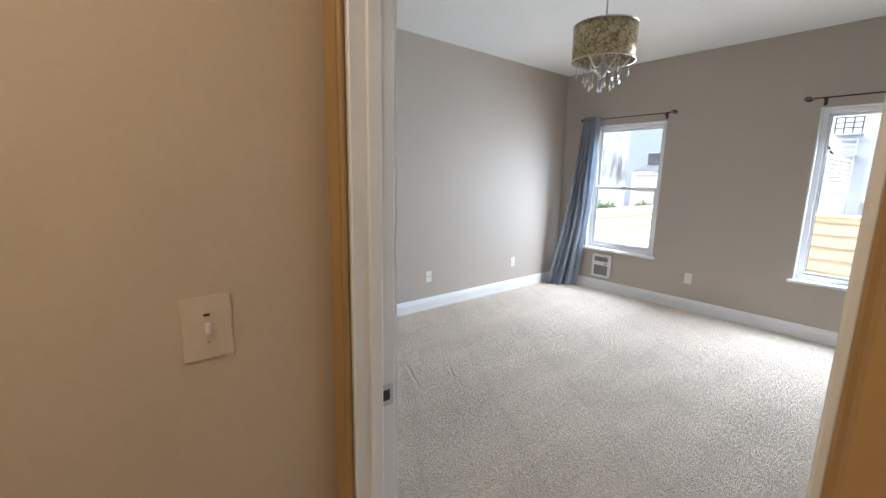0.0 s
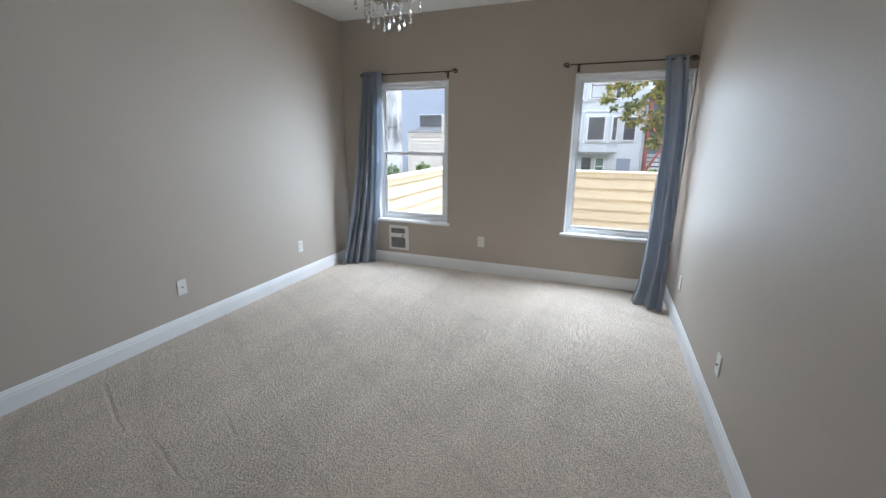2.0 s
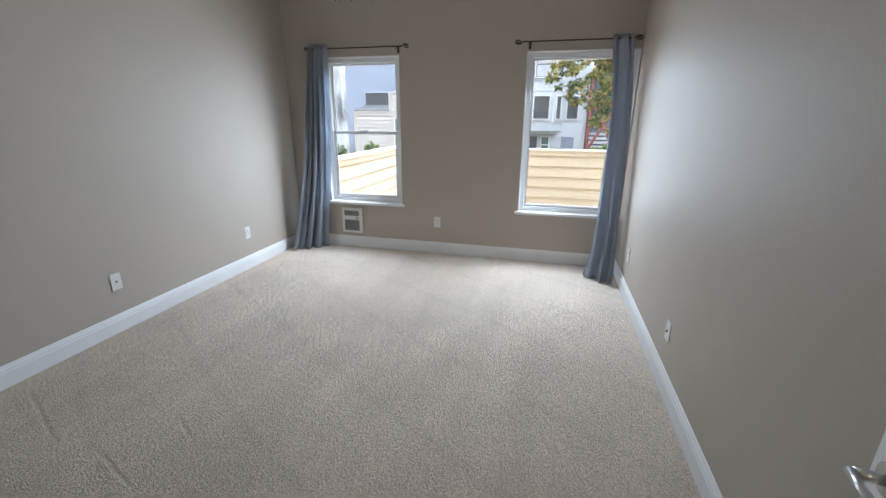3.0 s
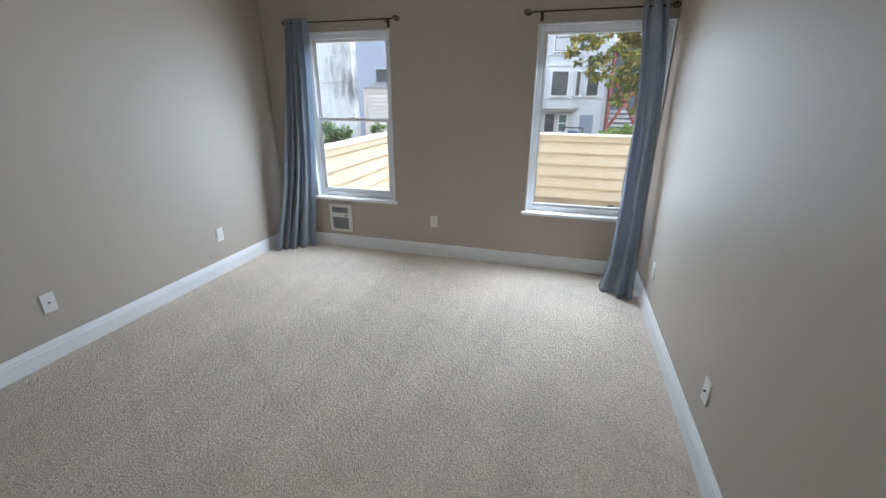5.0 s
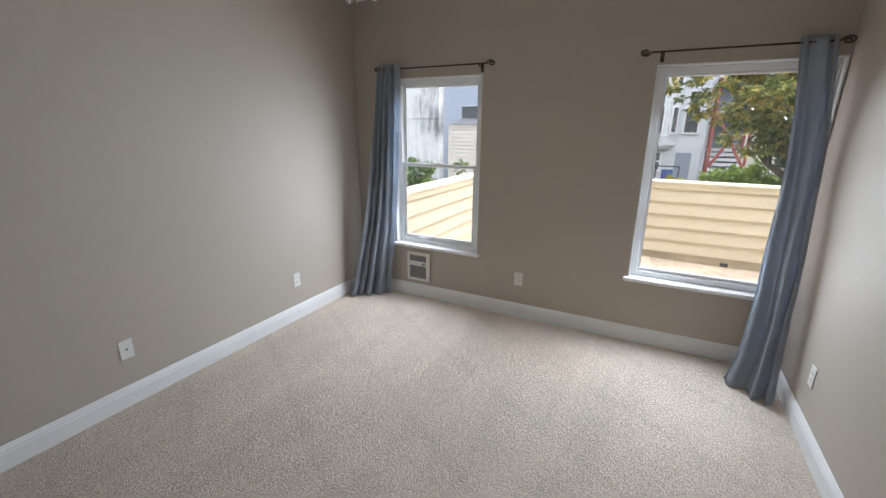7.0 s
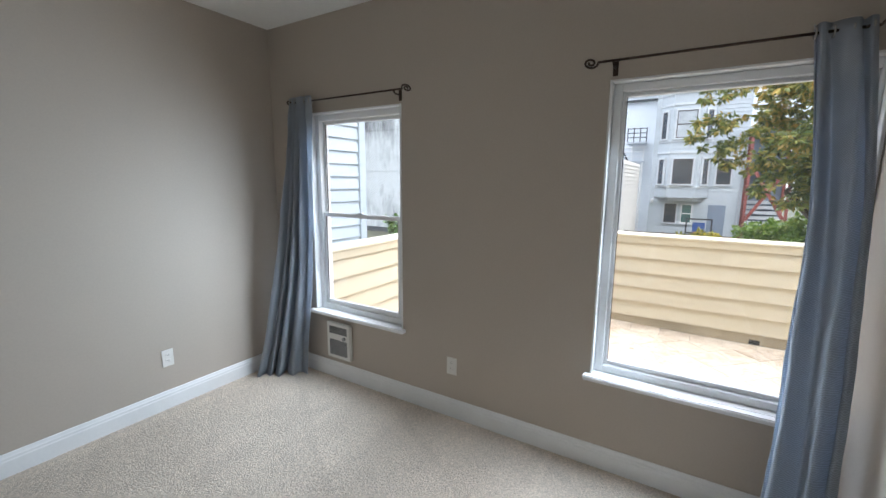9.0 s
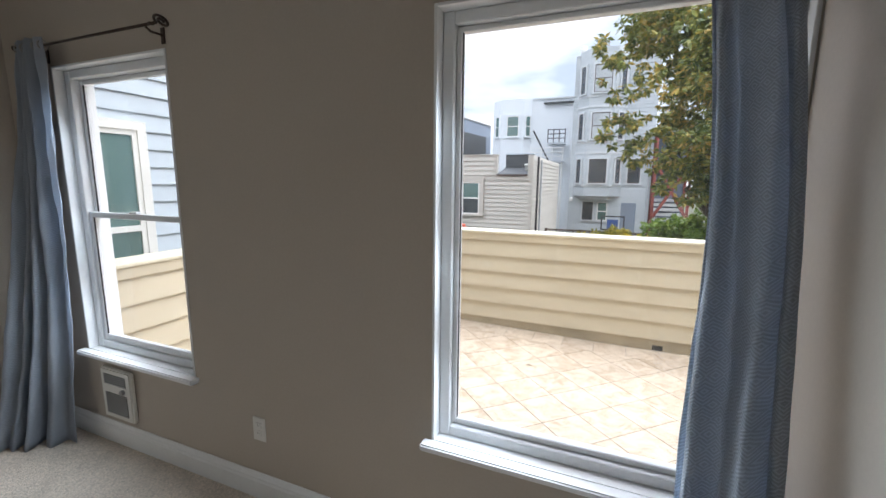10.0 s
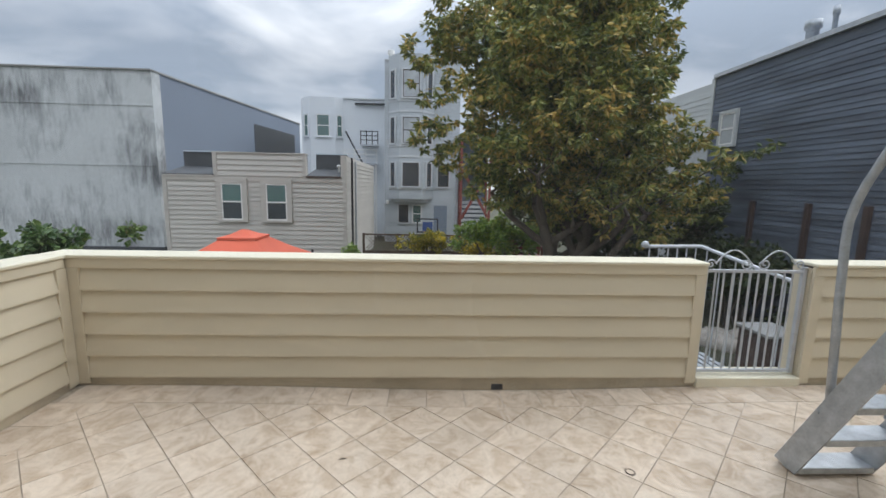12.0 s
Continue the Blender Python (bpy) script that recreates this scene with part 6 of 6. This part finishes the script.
# landing, rail and yard things beyond the gate
def landing():
    x0, x1, y0, y1, z = PX + 0.24, 9.3, -3.1, -1.7, TZ - 0.4
    root = thing("outside_landing", (x0, -2.3, z), "grey metal grating landing and stair rail beyond the gate", "landing")
    me = mesh_of("slat", box(0, -0.028, -0.015, x1 - x0, 0.028, 0.015, bevel=0.003), M_GALV)
    n = int((y1 - y0) / 0.085)
    for i in range(n):
        piece("slat", me, root, (x0, y0 + (i + 0.5) * (y1 - y0) / n, z))
    for yy in (y0, y1):
        part("bearer", box(x0, yy - 0.03, z - 0.17, x1, yy + 0.03, z - 0.016), M_GREYPAINT, root)
    for xx in (x0 + 0.1, x1 - 0.1):
        for yy in (y0, y1):
            part("post", box(xx - 0.04, yy - 0.04, GZ, xx + 0.04, yy + 0.04, z - 0.171), M_GREYPAINT, root)
    for a, b in (((9.2, -2.16, 0.84), (9.2, -2.85, 0.85)), ((9.2, -2.85, 0.85), (8.3, -3.25, 0.62))):
        part("rail", tube([a, b], 0.022, 8), M_GREYPAINT, root)
        for k in range(6):
            q = Vector(a).lerp(Vector(b), (k + 0.5) / 6)
            part("baluster", tube([(q.x, q.y, GZ), q], 0.009, 6), M_GREYPAINT, root)
    part("end_knob", lathe([(0, 0.0), (0.03, 0.01), (0.045, 0.045), (0.03, 0.08), (0, 0.09)], (9.2, -2.16, 0.82), 12), M_GREYPAINT, root, smooth=True)
    return root


landing()


def stones():
    rnd = random.Random(5)
    for k in range(7):
        bm = bmesh.new()
        bmesh.ops.create_icosphere(bm, subdivisions=2, radius=0.34)
        for v in bm.verts:
            v.co *= 1 + 0.35 * noise.noise(v.co * 5 + Vector((k * 3.1, 0, 0)))
            v.co.z *= 0.7
        px, py = 13.6 + rnd.uniform(-0.8, 0.8), -7.2 + rnd.uniform(-0.6, 0.6)
        bmesh.ops.translate(bm, vec=(px, py, GZ + 0.12), verts=bm.verts)
        root = thing("garden_stone", (px, py, GZ), "rough pale garden stone on the earth", "stone", "garden stones")
        part("stone", bm, M_STONE, root, smooth=True)


stones()
planter = thing("storage_box", (11.6, -6.0, GZ), "dark brown outdoor storage box with a pale lid", "storage box")
part("body", box(11.3, -6.4, GZ, 12.0, -5.75, GZ + 1.2, bevel=0.01), M_RUST, planter)
part("lid", box(11.25, -6.45, GZ + 1.201, 12.05, -5.70, GZ + 1.26, bevel=0.01), M_CONCRETE_GREY, planter)


# ---- pieces of walls and floors ----
def parapet_boards():
    me_f = lap_mesh("board", PY - 0.091 - (GATE[1] + 0.091), lap_rise, 0.031, M_CREAM, gap=0.007)
    me_r = lap_mesh("board", GATE[0] - 0.091 - TR, lap_rise, 0.031, M_CREAM, gap=0.007)
    me_l = lap_mesh("board", PX - 0.109 - XO, lap_rise, 0.031, M_CREAM, "x", gap=0.007)
    for i in range(5):
        z = lap_z + lap_rise * i
        piece("board", me_f, par_front, (PX + 0.0155, GATE[1] + 0.091, z))
        piece("board", me_r, par_right, (PX + 0.0155, TR, z))
        piece("board", me_l, par_left, (XO, PY + 0.0155, z))


parapet_boards()


def terrace_tiles():
    """Diagonal tiles with a straight border course along the parapets."""
    bed = bmesh.new()
    nx, ny = 16, 40
    rows = [[bed.verts.new((x, y, TZ - 0.0045 + fall(x, y))) for x in (XO + (PX + 0.016 - XO) * i / nx for i in range(nx + 1))] for y in (TR + (PY + 0.016 - TR) * j / ny for j in range(ny + 1))]
    for r0, r1 in zip(rows, rows[1:]):
        for i in range(nx):
            bed.faces.new((r0[i], r0[i + 1], r1[i + 1], r1[i]))
    floor_ob = structure("terrace_floor", bed, M_GROUT, "diagonal cream travertine-look tiles with grey joints", "terrace floor")

    def settle(ob, x, y):
        """Lay a tile on the falling bed, tilted with it."""
        e = 0.1
        gx, gy = (fall(x + e, y) - fall(x - e, y)) / (2 * e), (fall(x, y + e) - fall(x, y - e)) / (2 * e)
        up = Vector((-gx, -gy, 1)).normalized()
        ob.location.z += fall(x, y)
        ob.rotation_euler = (up.rotation_difference(Vector((0, 0, 1))).inverted().to_matrix() @ ob.rotation_euler.to_matrix()).to_euler()

    s, g = 0.305, 0.0035
    full = mesh_of("tile", box(-s / 2 + g / 2, -s / 2 + g / 2, -0.004, s / 2 - g / 2, s / 2 - g / 2, 0.0, bevel=0.002), M_TILE)
    edge_x, edge_y = PX - 0.28, PY - 0.28
    half = s / math.sqrt(2)
    for i in range(-40, 60):
        for j in range(-40, 60):
            cx, cy = edge_x - half + (i + j) * half, 0.064 + (i - j) * half
            if cx + half < XO or cx - half > edge_x or cy - half > edge_y or cy + half < TR:
                continue
            inside = cx + half <= edge_x and cy + half <= edge_y and cx - half >= XO and cy - half >= TR
            if inside:
                settle(piece("tile", full, floor_ob, (cx, cy, TZ), math.pi / 4), cx, cy)
                continue
            bm = box(-s / 2 + g / 2, -s / 2 + g / 2, -0.004, s / 2 - g / 2, s / 2 - g / 2, 0.0)
            bm.transform(Matrix.Translation((cx, cy, TZ)) @ Matrix.Rotation(math.pi / 4, 4, "Z"))
            for co, no in (((edge_x - g, 0, 0), (1, 0, 0)), ((0, edge_y - g, 0), (0, 1, 0)), ((0, TR + g, 0), (0, -1, 0)), ((XO, 0, 0), (-1, 0, 0))):
                r = bmesh.ops.bisect_plane(bm, geom=bm.verts[:] + bm.edges[:] + bm.faces[:], plane_co=co, plane_no=no, clear_outer=True)
                ed = [e for e in bm.edges if e.is_boundary]
                if ed:
                    bmesh.ops.holes_fill(bm, edges=ed)
            for v in bm.verts:
                v.co.z += fall(v.co.x, v.co.y)
            if len(bm.faces) > 3:
                part("tile", bm, M_TILE, floor_ob)
            else:
                bm.free()
    border = mesh_of("tile", box(0.0, g / 2, -0.004, 0.276, s - g / 2, 0.0, bevel=0.002), M_TILE)
    y = 0.149 + 9 * s
    while y > TR:
        settle(piece("tile", border, floor_ob, (edge_x, y, TZ)), edge_x, y)
        y -= s
    border_l = mesh_of("tile", box(g / 2, 0.0, -0.004, s - g / 2, 0.276, 0.0, bevel=0.002), M_TILE)
    x = PX - 0.28 - s
    while x > XO:
        settle(piece("tile", border_l, floor_ob, (x, edge_y, TZ)), x, edge_y)
        x -= s


terrace_tiles()
